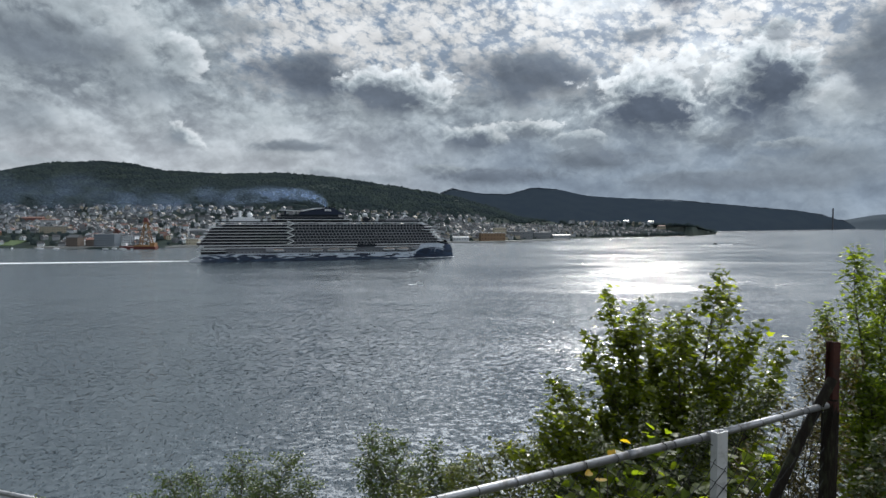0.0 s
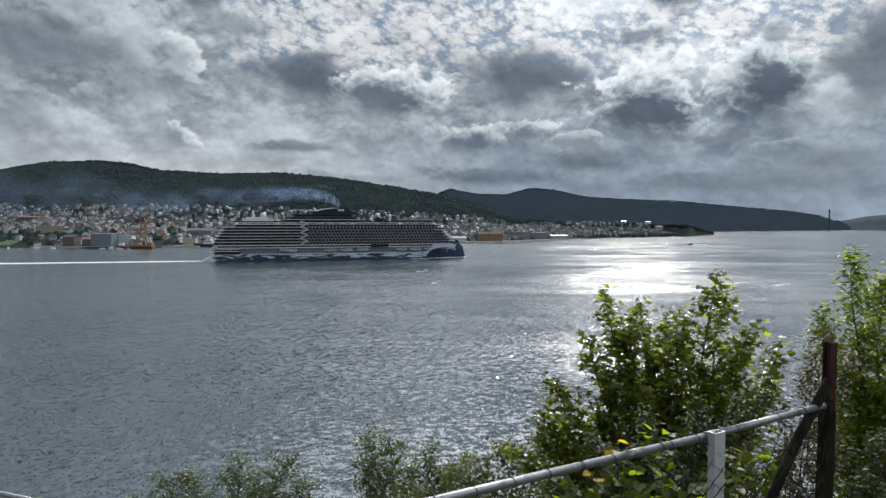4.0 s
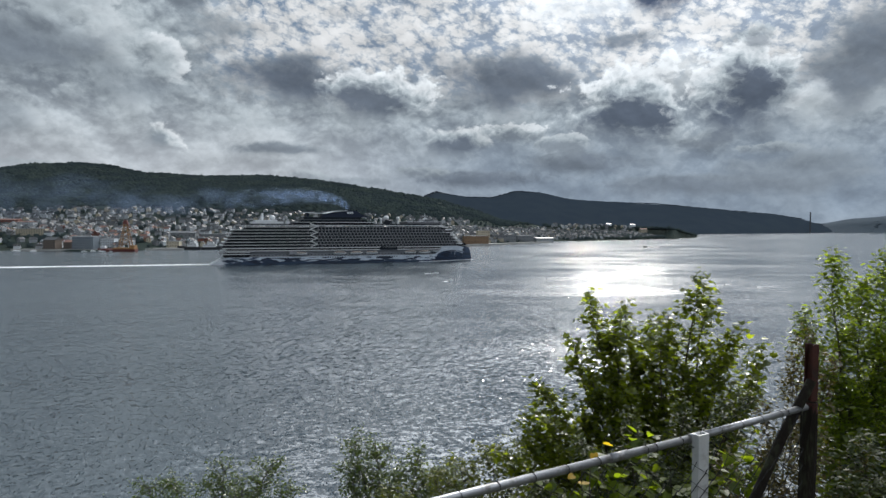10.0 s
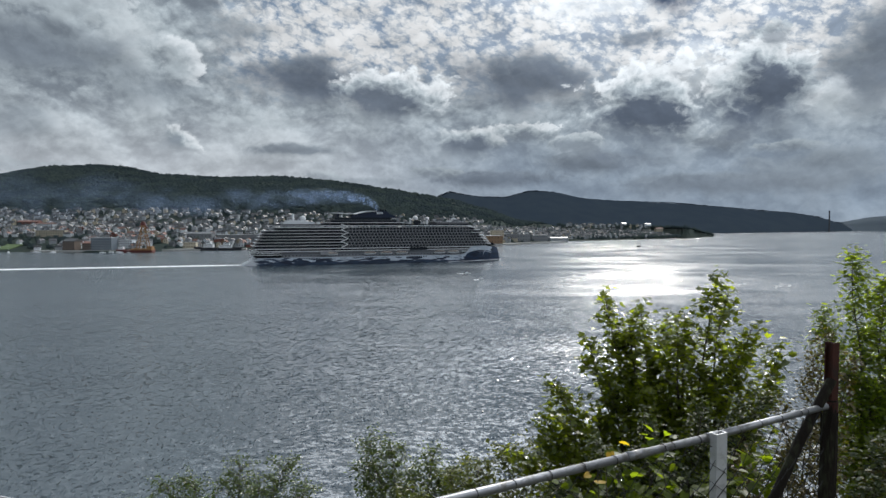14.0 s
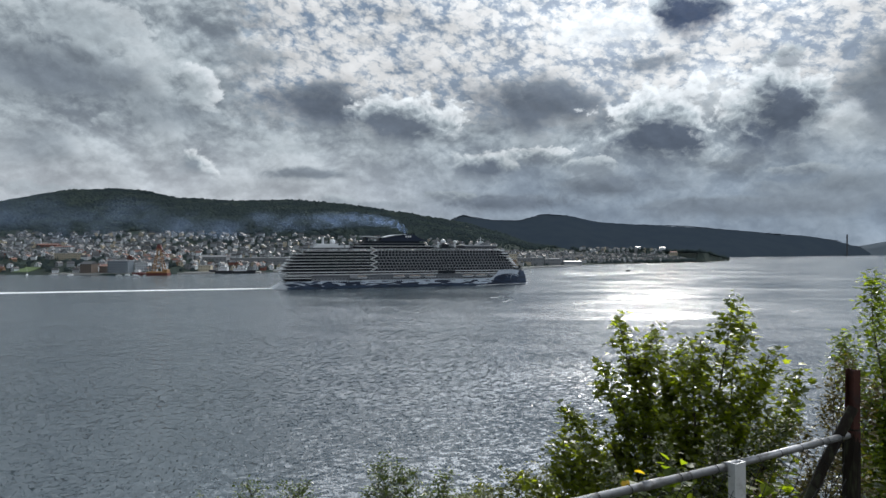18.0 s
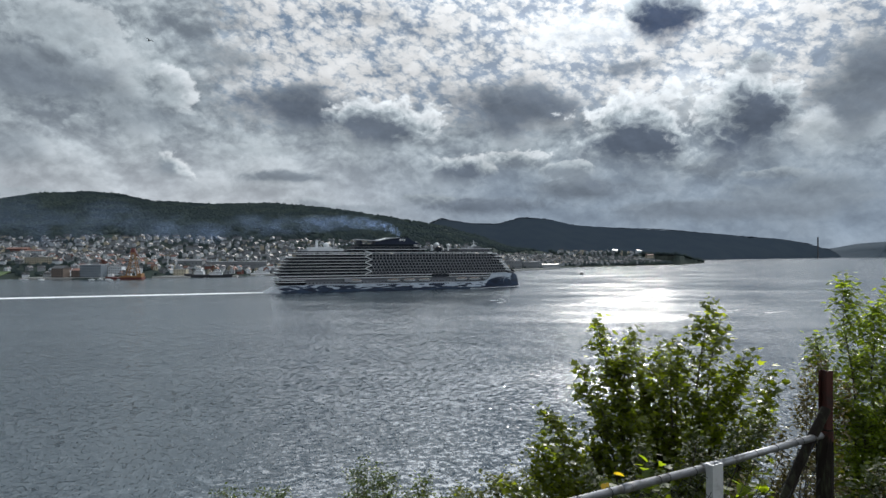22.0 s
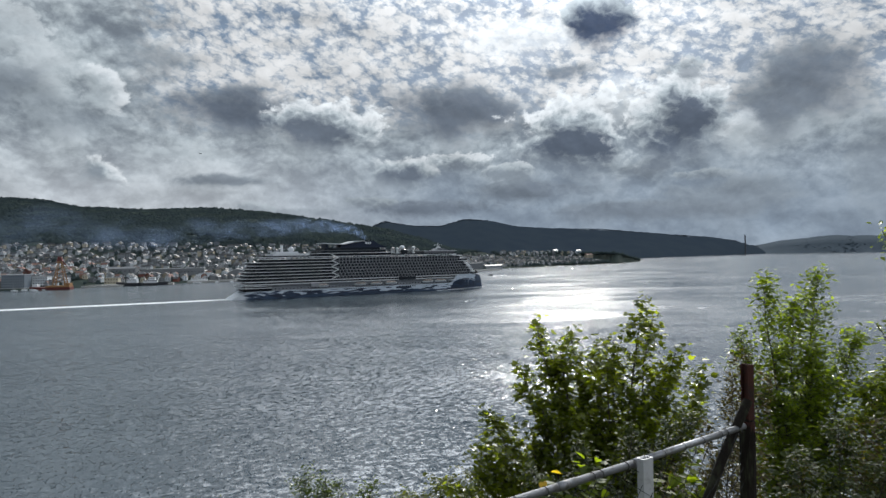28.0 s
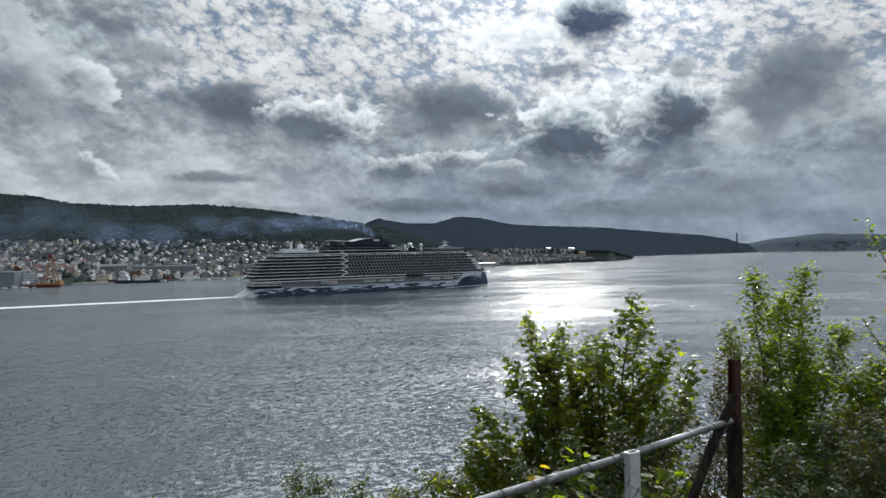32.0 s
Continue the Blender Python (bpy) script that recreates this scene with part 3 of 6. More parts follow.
def build_ship():
    ship = thing("cruise_ship", "white cruise ship with navy wave livery under way", "cruise ship")
    # hull
    s, n, levels = Shape(), 72, 8
    for j in range(n + 1):
        u = j / n
        for sgn in (-1, 1):
            for k in range(levels):
                top = sheer(294 * u)
                z = -1.5 + (top + 1.5) * k / (levels - 1)
                a, b = -4.0 + 14.0 * min(max(z - 0.6, 0) / 9.4, 1.0), 291.0 - 3.0 * max(z, 0) / 20 - 3.0 * max((z - 12) / 7, 0) ** 2
                x = a + (b - a) * u
                s.v.append((x, sgn * half_beam(x, z), z))
    w = 2 * levels
    for j in range(n):
        for k in range(levels - 1):
            o = j * w + k
            s.f += [(o, o + w, o + w + 1, o + 1), (o + levels, o + levels + 1, o + levels + w + 1, o + levels + w)]
        o = j * w + levels - 1
        s.f.append((o, o + w, o + w + levels, o + levels))
    s.f += [(k, k + 1, k + 1 + levels, k + levels) for k in range(levels - 1)]
    s.f += [(n * w + k, n * w + k + levels, n * w + k + 1 + levels, n * w + k + 1) for k in range(levels - 1)]
    hull = part("hull", s, LIVERY, ship, "pale hull with navy wave swirls", smooth=False)
    # boat deck behind the lifeboats, with its windows
    part("boat_deck_wall", Shape().slab(deck_outline(10, 262, 4.6), 9.8, 17.2), BOAT_WALL, ship, "pale grey recessed boat deck wall")
    pane = Shape().box(-0.7, 0.7, -0.05, 0.05, -0.55, 0.55).mesh("boat_deck_window", SHIP_DARK)
    for i in range(60):
        x = 24 + 3.7 * i
        o = part("boat_deck_window", pane, SHIP_DARK, ship)
        o.location = (x, -(half_beam(x, 20) - 4.5), 12.0)
    for i in range(26):
        o = part("porthole", pane, SHIP_DARK, hull)
        x = 52 + 2.6 * i + (34 if i > 8 else 0) + (40 if i > 17 else 0)
        o.location = (x, -20.72, 8.6)
    # white bands over the boats
    part("promenade_band", Shape().slab(deck_outline(6, 260, 0.2), 16.8, 17.7), SHIP_WHITE, ship, "white promenade deck edge")
    part("promenade_band", Shape().slab(deck_outline(8, 268, 0.2), 19.6, 20.5), SHIP_WHITE, ship, "white promenade deck edge")
    part("promenade_wall", Shape().slab(deck_outline(12, 262, 2.2), 17.7, 19.6), SHIP_SHADE, ship, "dark glazed promenade, recess shade in its colour")
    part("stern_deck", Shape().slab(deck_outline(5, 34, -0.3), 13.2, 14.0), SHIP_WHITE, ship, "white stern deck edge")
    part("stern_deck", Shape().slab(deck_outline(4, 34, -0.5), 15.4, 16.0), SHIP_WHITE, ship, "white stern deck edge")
    part("stern_wall", Shape().slab(deck_outline(9, 34, 0.6), 10.0, 16.8), SHIP_SHADE, ship, "stern deck wall with its shade painted in")
    # a solid dark box stands in for the shade inside the bay
    part("side_gangway", Shape().box(172, 192, -20.85, -16, 16.9, 20.4), SHIP_DARK, ship, "dark box for the shade in an open promenade bay")
    part("tender_platform", Shape().box(74, 82, -21.0, -16, 12.5, 17.0), BOAT_WALL, ship, "pale boxed tender platform")
    # balcony decks
    rng = random.Random(4)
    fin = Shape().box(-0.20, 0.20, -0.9, 0.9, 0.0, 2.80).mesh("balcony_partition", BOAT_WALL)
    spans = []
    for i in range(7):
        z = 20.6 + 3.40 * i
        x0, x1 = 7.0 + 2.2 * i + (9 if i > 5 else 0), 271.5 - 3.3 * i
        spans.append((z, x0, x1))
        # broad pale edges round the stern terraces, thinner ones along the cabins
        part("deck_edge", Shape().slab(deck_outline(x0 - 1.6, 99, -0.1 + 0.06 * i, 19), z + 2.85, z + 3.40), SHIP_WHITE, ship, "white deck edge")
        part("deck_edge", Shape().slab(deck_outline(99, x1 + 1.2, 0.1 + 0.06 * i, 19), z + 2.90, z + 3.40), DECK_GREY, ship, "pale grey deck edge")
        part("cabin_wall", Shape().slab(deck_outline(x0 + 1.6, x1 - 0.6, 2.0, 19), z - 0.1, z + 2.9), SHIP_SHADE, ship, "dark balcony glass doors, recess shade in their colour")
        part("balcony_rail", Shape().slab(deck_outline(x0, x1, 0.25 + 0.06 * i, 19), z, z + 0.95), RAIL_GLASS, ship, "tinted glass balcony rail")
    # cabin by cabin forward of the stairs: partitions and dark door panes
    door = Shape().box(-0.95, 0.95, -0.04, 0.04, 0.0, 2.1).mesh("cabin_door", SHIP_DARK)
    far = Shape()
    for i, (z, x0, x1) in enumerate(spans):
        x = x0 + 4
        while x < x1 - 5:
            if x > 103:
                o = part("balcony_partition", fin, BOAT_WALL, ship)
                o.location = (x, -(half_beam(x, 19) - 1.2), z)
                o = part("cabin_door", door, SHIP_DARK, ship)
                o.location = (x + 1.9, -(half_beam(x, 19) - 1.93), z + 0.3)
            else:
                far.box(x - 0.09, x + 0.09, -half_beam(x, 19) + 0.35, -half_beam(x, 19) + 2.05, z, z + 2.85)
            x += 3.75
    tagged(part("balcony_partition", far, SHIP_SHADE, ship), "balcony partitions coloured dark with recess shade", kind="stuff")
    # zigzag outside stairs
    for i in range(8):
        z = 20.6 + 3.4 * i
        a, b = (96.0, 103.5) if i % 2 == 0 else (103.5, 96.0)
        part("stair_flight", Shape().add([(a, -21.5, z), (b, -21.5, z + 3.4), (b, -21.5, z + 4.5), (a, -21.5, z + 1.1),
                                          (a, -20.5, z), (b, -20.5, z + 3.4), (b, -20.5, z + 4.5), (a, -20.5, z + 1.1)],
                                         [(0, 1, 2, 3), (7, 6, 5, 4), (0, 4, 5, 1), (1, 5, 6, 2), (2, 6, 7, 3), (3, 7, 4, 0)]), SHIP_WHITE, ship, "white outside stair flight")
    # top decks
    part("sun_deck", Shape().slab(deck_outline(22, 246, 0.3, 19), 46.0, 46.6), SHIP_WHITE, ship, "white sun deck edge")
    part("sun_deck_screen", Shape().slab(deck_outline(26, 84, 0.6, 19), 46.6, 48.0), SHIP_DARK, ship, "dark glass wind screen")
    part("sun_deck_screen", Shape().slab(deck_outline(168, 244, 0.6, 19), 46.6, 48.2), SHIP_DARK, ship, "dark glass wind screen")
    part("upper_house", Shape().slab(deck_outline(82, 164, 1.6, 19), 46.6, 49.6), SHIP_SHADE, ship, "dark upper deck house")
    part("upper_deck", Shape().slab(deck_outline(80, 166, 0.6, 19), 49.6, 50.2), SHIP_WHITE, ship, "white upper deck edge")
    part("upper_house", Shape().slab(deck_outline(86, 158, 3.2, 19), 50.2, 52.8), SHIP_DARK, ship, "dark upper deck house")
    part("upper_deck", Shape().slab(deck_outline(83, 163, 2.2, 19), 52.8, 53.3), SHIP_GREY, ship, "grey upper deck edge")
    part("upper_house", Shape().slab(deck_outline(90, 152, 5.0, 19), 53.3, 56.2), SHIP_DARK, ship, "dark upper deck house")
    part("forward_house", Shape().slab(deck_outline(204, 243, 1.2, 19), 48.2, 50.6), SHIP_GREY, ship, "grey forward house")
    part("forward_deck", Shape().slab(deck_outline(202, 246, 0.7, 19), 50.6, 51.1), SHIP_WHITE, ship, "white forward deck edge")
    funnel = part("funnel", Shape().prism([(109, 56.2), (112, 60.5), (128, 62.6), (137, 64.4), (149, 64.0), (153, 60.5), (160, 57.4), (166, 56.2)], -9, 9), NAVY, ship,
                  "navy swept funnel")
    part("funnel_wing", Shape().prism([(90, 61.3), (89.5, 62.3), (100, 61.7), (113, 60.9), (126, 64.2), (138, 64.6), (138, 64.1), (127, 63.3), (114, 60.1), (98, 60.9)], -10.5, 10.5),
         SHIP_WHITE, ship, "pale swept funnel wing")
    part("wing_strut", Shape().box(94, 96.5, -8, 8, 56.0, 62.5), NAVY, ship)
    for k, (x0, x1) in enumerate(((138.0, 140.0), (140.6, 142.4), (143.0, 144.6))):
        part("funnel_emblem", Shape().box(x0, x1, -9.1, -8.9, 60.6, 63.0), SHIP_WHITE, funnel, "white funnel emblem bar")
    for i in range(5):
        x = 138 + 3.0 * i
        part("exhaust_pipe", Shape().tube([(x, -3, 62), (x - 0.4, -3, 67.0 - 0.25 * i)], 0.75, 8), SHIP_DARK, ship, "black exhaust pipe")
    # aft house, stack and domes
    part("aft_house", Shape().slab(deck_outline(37, 69, 6, 19), 46.6, 50.6), SHIP_WHITE, ship, "white aft deck house")
    part("aft_house", Shape().slab(deck_outline(41, 63, 8, 19), 50.6, 52.6), SHIP_WHITE, ship, "white aft deck house")
    part("water_slide_tower", Shape().tube([(48, -6, 50), (48, -6, 60.5)], 1.3, 10), SHIP_WHITE, ship, "white slim tower")
    part("radar_dome", Shape().ball((58.5, -4, 55.2), 3.1, 8, 14), SHIP_WHITE, ship, "white radar dome", smooth=True)
    part("locker", Shape().box(72, 76, -10, -4, 46.6, 51.0), SHIP_WHITE, ship, "white deck locker")
    part("locker", Shape().box(76.5, 79, -12, -6, 46.6, 50.0), SHIP_GREY, ship, "grey deck locker")
    # forward domes, dish and mast
    for x, z, r in ((183.5, 55.6, 3.0), (177.5, 54.0, 1.6), (197.5, 55.2, 2.2)):
        part("dome_pedestal", Shape().tube([(x, -5, 48), (x, -5, z - 0.6 * r)], [1.5, 0.9], 8), SHIP_WHITE, ship)
        part("radar_dome", Shape().ball((x, -5, z), r, 8, 14), SHIP_WHITE, ship, "white radar dome", smooth=True)
    part("screen_dish", Shape().add([(184 + 4.6 * math.cos(a), -9 - (1.5 if k == 0 else 0), 50.5 + (3.4 if k else 2.6) * math.sin(a) * (1 - 0.25 * math.cos(a)))
                                     for k in (0, 1) for a in [2 * math.pi * i / 16 for i in range(16)]],
                                    [(i, (i + 1) % 16, 16 + (i + 1) % 16, 16 + i) for i in range(16)] + [tuple(range(15, -1, -1)), tuple(range(16, 32))]), SHIP_DARK, ship, "dark tilted oval screen")
    part("mast", Shape().prism([(228, 51), (230.5, 56.0), (232.5, 56.6), (236, 53.5), (248, 49.0), (256, 44.5), (250, 44.5), (240, 49.5)], -2.0, 2.0), SHIP_WHITE, ship, "white raked radar mast")
    part("mast_pole", Shape().tube([(231.5, 0, 56), (231.5, 0, 61.5)], 0.35, 6), SHIP_WHITE, ship)
    part("mast_arm", Shape().box(228.5, 234.5, -3.5, 3.5, 58.2, 58.6), SHIP_WHITE, ship)
    # sloping white front, deck by deck
    for i in range(7):
        z = 23.2 + 3.4 * i
        x = 272.0 - 3.3 * i
        part("front_screen", Shape().prism([(x - 5.5, z), (x + 1.8, z), (x + 0.6, z + 1.25), (x - 5.5, z + 1.25)], -half_beam(x - 5, 19) + 0.05, half_beam(x - 5, 19) - 0.05), SHIP_WHITE, ship, "white rounded front balcony screen")
    part("mast_screen", Shape().prism([(222, 47.5), (230, 54.2), (234, 54.0), (250, 46.8), (246, 46.6)], -9.0, 9.0), SHIP_GREY, ship, "grey screen under the mast")
    # bridge front and its windows
    part("bridge_wing", Shape().box(246, 258, -22.2, 22.2, 37.4, 38.1), SHIP_WHITE, ship, "white bridge wing")
    part("bridge_glass", Shape().box(248, 257.5, -21.8, 21.8, 38.1, 40.2), SHIP_DARK, ship, "dark bridge windows")
    for i in range(7):
        part("terrace_edge", Shape().box(259.5 + 1.9 * (6 - i), 262.5 + 2.0 * (6 - i), -12 + 0.8 * i, 12 - 0.8 * i, 22.6 + 3.0 * i, 23.5 + 3.0 * i), SHIP_WHITE, ship, "white stepped front terrace")
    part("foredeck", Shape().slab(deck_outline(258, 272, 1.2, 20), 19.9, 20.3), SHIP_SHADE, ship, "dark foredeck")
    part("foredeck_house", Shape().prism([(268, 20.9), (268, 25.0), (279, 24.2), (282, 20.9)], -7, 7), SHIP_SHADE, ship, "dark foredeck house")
    part("anchor_winch", Shape().box(272, 276, -2, 2, 19.5, 22.0), SHIP_DARK, ship)
    # lifeboats in their davits
    boat = Shape()
    for j in range(9):
        u = -1 + j / 4
        b = 2.1 * (1 - abs(u) ** 3.0) + 0.15
        boat.v += [(8.2 * u, -b, 1.2), (8.2 * u * 0.92, -b * 0.75, -0.6), (8.2 * u * 0.85, 0, -1.5 + 0.7 * u * u), (8.2 * u * 0.92, b * 0.75, -0.6), (8.2 * u, b, 1.2)]
    boat.f = [(5 * j + k, 5 * j + 5 + k, 5 * j + 6 + k, 5 * j + 1 + k) for j in range(8) for k in range(4)]
    boat_hull = boat.mesh("lifeboat", SHIP_WHITE, True)
    cover = Shape()
    for j in range(9):
        u = -1 + j / 4
        b, h = 2.0 * (1 - abs(u) ** 3.0) + 0.1, 1.9 * (1 - u ** 4) + 0.1
        cover.v += [(8.0 * u, -b, 1.2), (8.0 * u, -0.8 * b, 1.2 + 0.75 * h), (8.0 * u, 0, 1.2 + h), (8.0 * u, 0.8 * b, 1.2 + 0.75 * h), (8.0 * u, b, 1.2)]
    cover.f = boat.f
    cover_mesh = cover.mesh("canopy", BOAT_ORANGE, True)
    glass = Shape().box(-5.5, 5.5, -2.02, -1.6, 1.45, 1.95).mesh("window_strip", SHIP_DARK)
    davit = Shape().tube([(0, 4.5, -2.6), (0, 2.6, 3.2), (0, 0, 3.8)], 0.3, 5).mesh("davit", SHIP_WHITE)
    for x in (86, 128, 146, 163.5, 208, 224.5):
        o = part("lifeboat", boat_hull, SHIP_WHITE, ship, "white lifeboat with a pale buff canopy")
        o.location, o.scale = (x, -(half_beam(x, 12) - 1.8), 13.0), (0.85, 0.9, 0.8)
        part("canopy", cover_mesh, BOAT_ORANGE, o)
        part("window_strip", glass, SHIP_DARK, o)
        for dx in (-5.4, 5.4):
            d = part("davit", davit, SHIP_WHITE, ship)
            d.location = (x + dx, -(half_beam(x, 12) - 1.8), 13.4)
    o = part("rescue_boat", boat_hull, SHIP_WHITE, ship, "small white rescue boat")
    o.location, o.scale = (240, -(half_beam(240, 12) - 1.2), 14.0), (0.6, 0.8, 0.8)
    # stern slope and bow bulwark
    part("bulwark", Shape().prism([(276, 18.6), (276, 20.6), (284.6, 19.4), (284.6, 18.2)], -0.4, 0.4), NAVY, ship)
    return ship


LONG = 1.06
HEIGHTS = ((-5, 0, 10, 20.6, 44.4, 80), (-5, 0, 8.0, 18.2, 41.4, 75.0))


def proportion(ship):
    """Brings the ship's drawn plan to its true length and storey heights."""
    done = set()
    for ob in ship.children_recursive:
        own = ob.parent is not ship and ob.parent.location.length > 0
        loose = ob.location.length > 0 or own
        if not own:
            ob.location = (LONG * ob.location.x, LONG * ob.location.y, float(np.interp(ob.location.z, *HEIGHTS)))
        if ob.data.name in done:
            continue
        done.add(ob.data.name)
        n = len(ob.data.vertices)
        co = np.empty(3 * n)
        ob.data.vertices.foreach_get("co", co)
        co = co.reshape(-1, 3)
        co[:, :2] *= LONG
        co[:, 2] = co[:, 2] if loose else np.interp(co[:, 2], *HEIGHTS)
        ob.data.vertices.foreach_set("co", co.ravel())
        ob.data.update()
    return ship


cruise_ship = proportion(build_ship())


def foam_material():
    m = bpy.data.materials.new("wake_foam")
    m.use_nodes = True
    g = Graph(m.node_tree)
    at = g.node("ShaderNodeTexCoord").outputs["Object"]
    x, y, _ = g.node("ShaderNodeSeparateXYZ", {0: at}).outputs
    n = g.noise(g.vec("MULTIPLY", at, (0.35, 1.0, 1)), 0.22, 5.0, 0.7, 0.6)
    fade = g.smooth(g.math("ABSOLUTE", y), 15.0, 6.0)
    a = g.math("MULTIPLY", g.smooth(n, 0.25, 0.50), fade)
    p = g.node("ShaderNodeBsdfPrincipled", {"Base Color": (0.80, 0.82, 0.84, 1), "Roughness": 0.8, "Alpha": a})
    g.link(p.outputs[0], g.node("ShaderNodeOutputMaterial").inputs[0])
    return m


FOAM = foam_material()
s = Shape()
for i in range(60):
    x = -12.0 * i
    w = 10 + 6 * hill(np.array(float(i)), 0, 25) + 2.5 * noise.noise(Vector((i * 0.7, 3, 0)))
    s.v += [(x, -w, 0.12), (x, 0, 0.22), (x, w, 0.12)]
s.f = [(3 * i + k, 3 * i + k + 1, 3 * i + k + 4, 3 * i + k + 3) for i in range(59) for k in range(2)]
wake = tagged(part("ship_wake", s, FOAM), "white foam wake trailing astern of the ship", "wake")
s = Shape()
for i in range(16):
    x = 292 - 5.0 * i
    y = -half_beam(x, 0) - 0.6 - 0.16 * i
    w = (0.9 + 0.12 * i) * (1 if i else 0.4)
    s.v += [(LONG * x, LONG * y - w, 0.1), (LONG * x, LONG * y + w, 0.5 - 0.02 * i)]
s.f = [(2 * i, 2 * i + 1, 2 * i + 3, 2 * i + 2) for i in range(15)]
BOW_FOAM = material("bow_foam", (0.7, 0.72, 0.74), 0.8, scale=0.4, vary=0.35)
bow_wave = tagged(part("bow_wave", s, BOW_FOAM), "thin white bow wave along the hull", "wake")


def smoke_material():
    """Thin blue-grey haze that fades out towards a puff's rim (a puff spans -1 to 1 in its own space)."""
    m = bpy.data.materials.new("exhaust_smoke")
    m.use_nodes = True
    g = Graph(m.node_tree)
    at = g.node("ShaderNodeTexCoord").outputs["Object"]
    info = g.node("ShaderNodeObjectInfo")
    shift = g.vec("ADD", at, g.node("ShaderNodeCombineXYZ", {0: g.math("MULTIPLY", info.outputs["Random"], 40.0), 1: 0.0, 2: 0.0}).outputs[0])
    x, _, z = g.node("ShaderNodeSeparateXYZ", {0: at}).outputs
    r = g.math("SQRT", g.math("ADD", g.math("MULTIPLY", x, x), g.math("MULTIPLY", z, z)))
    wisp = g.smooth(g.noise(shift, 1.3, 3.0, 0.50, 0.25), 0.34, 0.74)
    body = g.math("MULTIPLY", g.smooth(r, 0.98, 0.15), wisp)
    a = g.math("MULTIPLY", body, g.node("ShaderNodeAttribute", attribute_name="density", attribute_type="OBJECT").outputs["Fac"])
    p = g.node("ShaderNodeBsdfPrincipled", {"Base Color": (0.37, 0.49, 0.70, 1), "Roughness": 1.0, "Alpha": a, "Specular IOR Level": 0.0})
    g.link(p.outputs[0], g.node("ShaderNodeOutputMaterial").inputs[0])
    return m


SMOKE = smoke_material()
puff_mesh = Shape().ball((0, 0, 0), 1.0, 10, 18, 0.0).mesh("smoke_puff", SMOKE, True)
# behind the pipe, sideways, above it, half length, half height, density
PUFFS = ((1, 0, 3, 4, 5, 0.95), (5, 2, 7, 7, 6, 0.95), (12, 3, 11, 11, 7, 0.90), (22, 5, 14, 16, 8, 0.80), (36, 8, 16, 21, 10, 0.75), (56, 10, 16, 26, 12, 0.66), (80, 14, 15, 30, 14, 0.58),
         (108, 16, 13, 34, 15, 0.42), (145, 20, 12, 38, 18, 0.36), (190, 20, 6, 40, 18, 0.30), (235, 24, 12, 46, 24, 0.30), (285, 24, 18, 50, 28, 0.26),
         (335, 28, 8, 46, 28, 0.22), (385, 30, 22, 55, 34, 0.22), (440, 30, 24, 60, 36, 0.18))
puffs = []
for back, side, up, a, b, k in PUFFS:
    o = tagged(part("smoke_puff", puff_mesh, SMOKE), "thin blue-grey exhaust smoke drifting astern", "smoke", "exhaust plume")
    o.scale = (a, 0.5 * b, b)
    o["density"] = 0.85 * k
    puffs.append((o, back, side, up))

# ---- woods on the far hills ----
ICO = [(0, 0, -1)] + [(0.894 * math.cos(1.2566 * k), 0.894 * math.sin(1.2566 * k), -0.447) for k in range(5)] + \
      [(0.894 * math.cos(1.2566 * (k + 0.5)), 0.894 * math.sin(1.2566 * (k + 0.5)), 0.447) for k in range(5)] + [(0, 0, 1)]
ICO_F = [(0, (k + 1) % 5 + 1, k + 1) for k in range(5)] + [(k + 1, (k + 1) % 5 + 1, k + 6) for k in range(5)] + \
        [((k + 1) % 5 + 1, (k + 1) % 5 + 6, k + 6) for k in range(5)] + [(11, k + 6, (k + 1) % 5 + 6) for k in range(5)]


def raw_mesh(name, verts, faces, mat):
    """A mesh of triangles from arrays."""
    me = bpy.data.meshes.new(name)
    me.vertices.add(len(verts)), me.loops.add(3 * len(faces)), me.polygons.add(len(faces))
    me.vertices.foreach_set("co", np.asarray(verts, np.float32).ravel())
    me.loops.foreach_set("vertex_index", np.asarray(faces, np.int32).ravel())
    me.polygons.foreach_set("loop_start", np.arange(0, 3 * len(faces), 3, dtype=np.int32))
    me.materials.append(mat)
    me.update(calc_edges=True)
    return me


def wood(name, x, y, z, mat, label, rng, low=4.0, high=7.0, tall=(0.7, 1.3)):
    """Many uneven tree crowns standing at the given places, as one mass."""
    n = len(x)
    r = rng.uniform(low, high, n)
    h = r * rng.uniform(*tall, n)
    t = np.array(ICO)
    jag = 1 + rng.uniform(-0.32, 0.32, (n, 12, 1))
    v = t[None] * jag * np.stack([r, r, h], -1)[:, None] + np.stack([x, y, z + 0.55 * h], -1)[:, None]
    f = np.array(ICO_F)[None] + 12 * np.arange(n)[:, None, None]
    ob = new(name, raw_mesh(name, v.reshape(-1, 3), f.reshape(-1, 3), mat))
    return tagged(ob, label, "trees", kind="stuff")


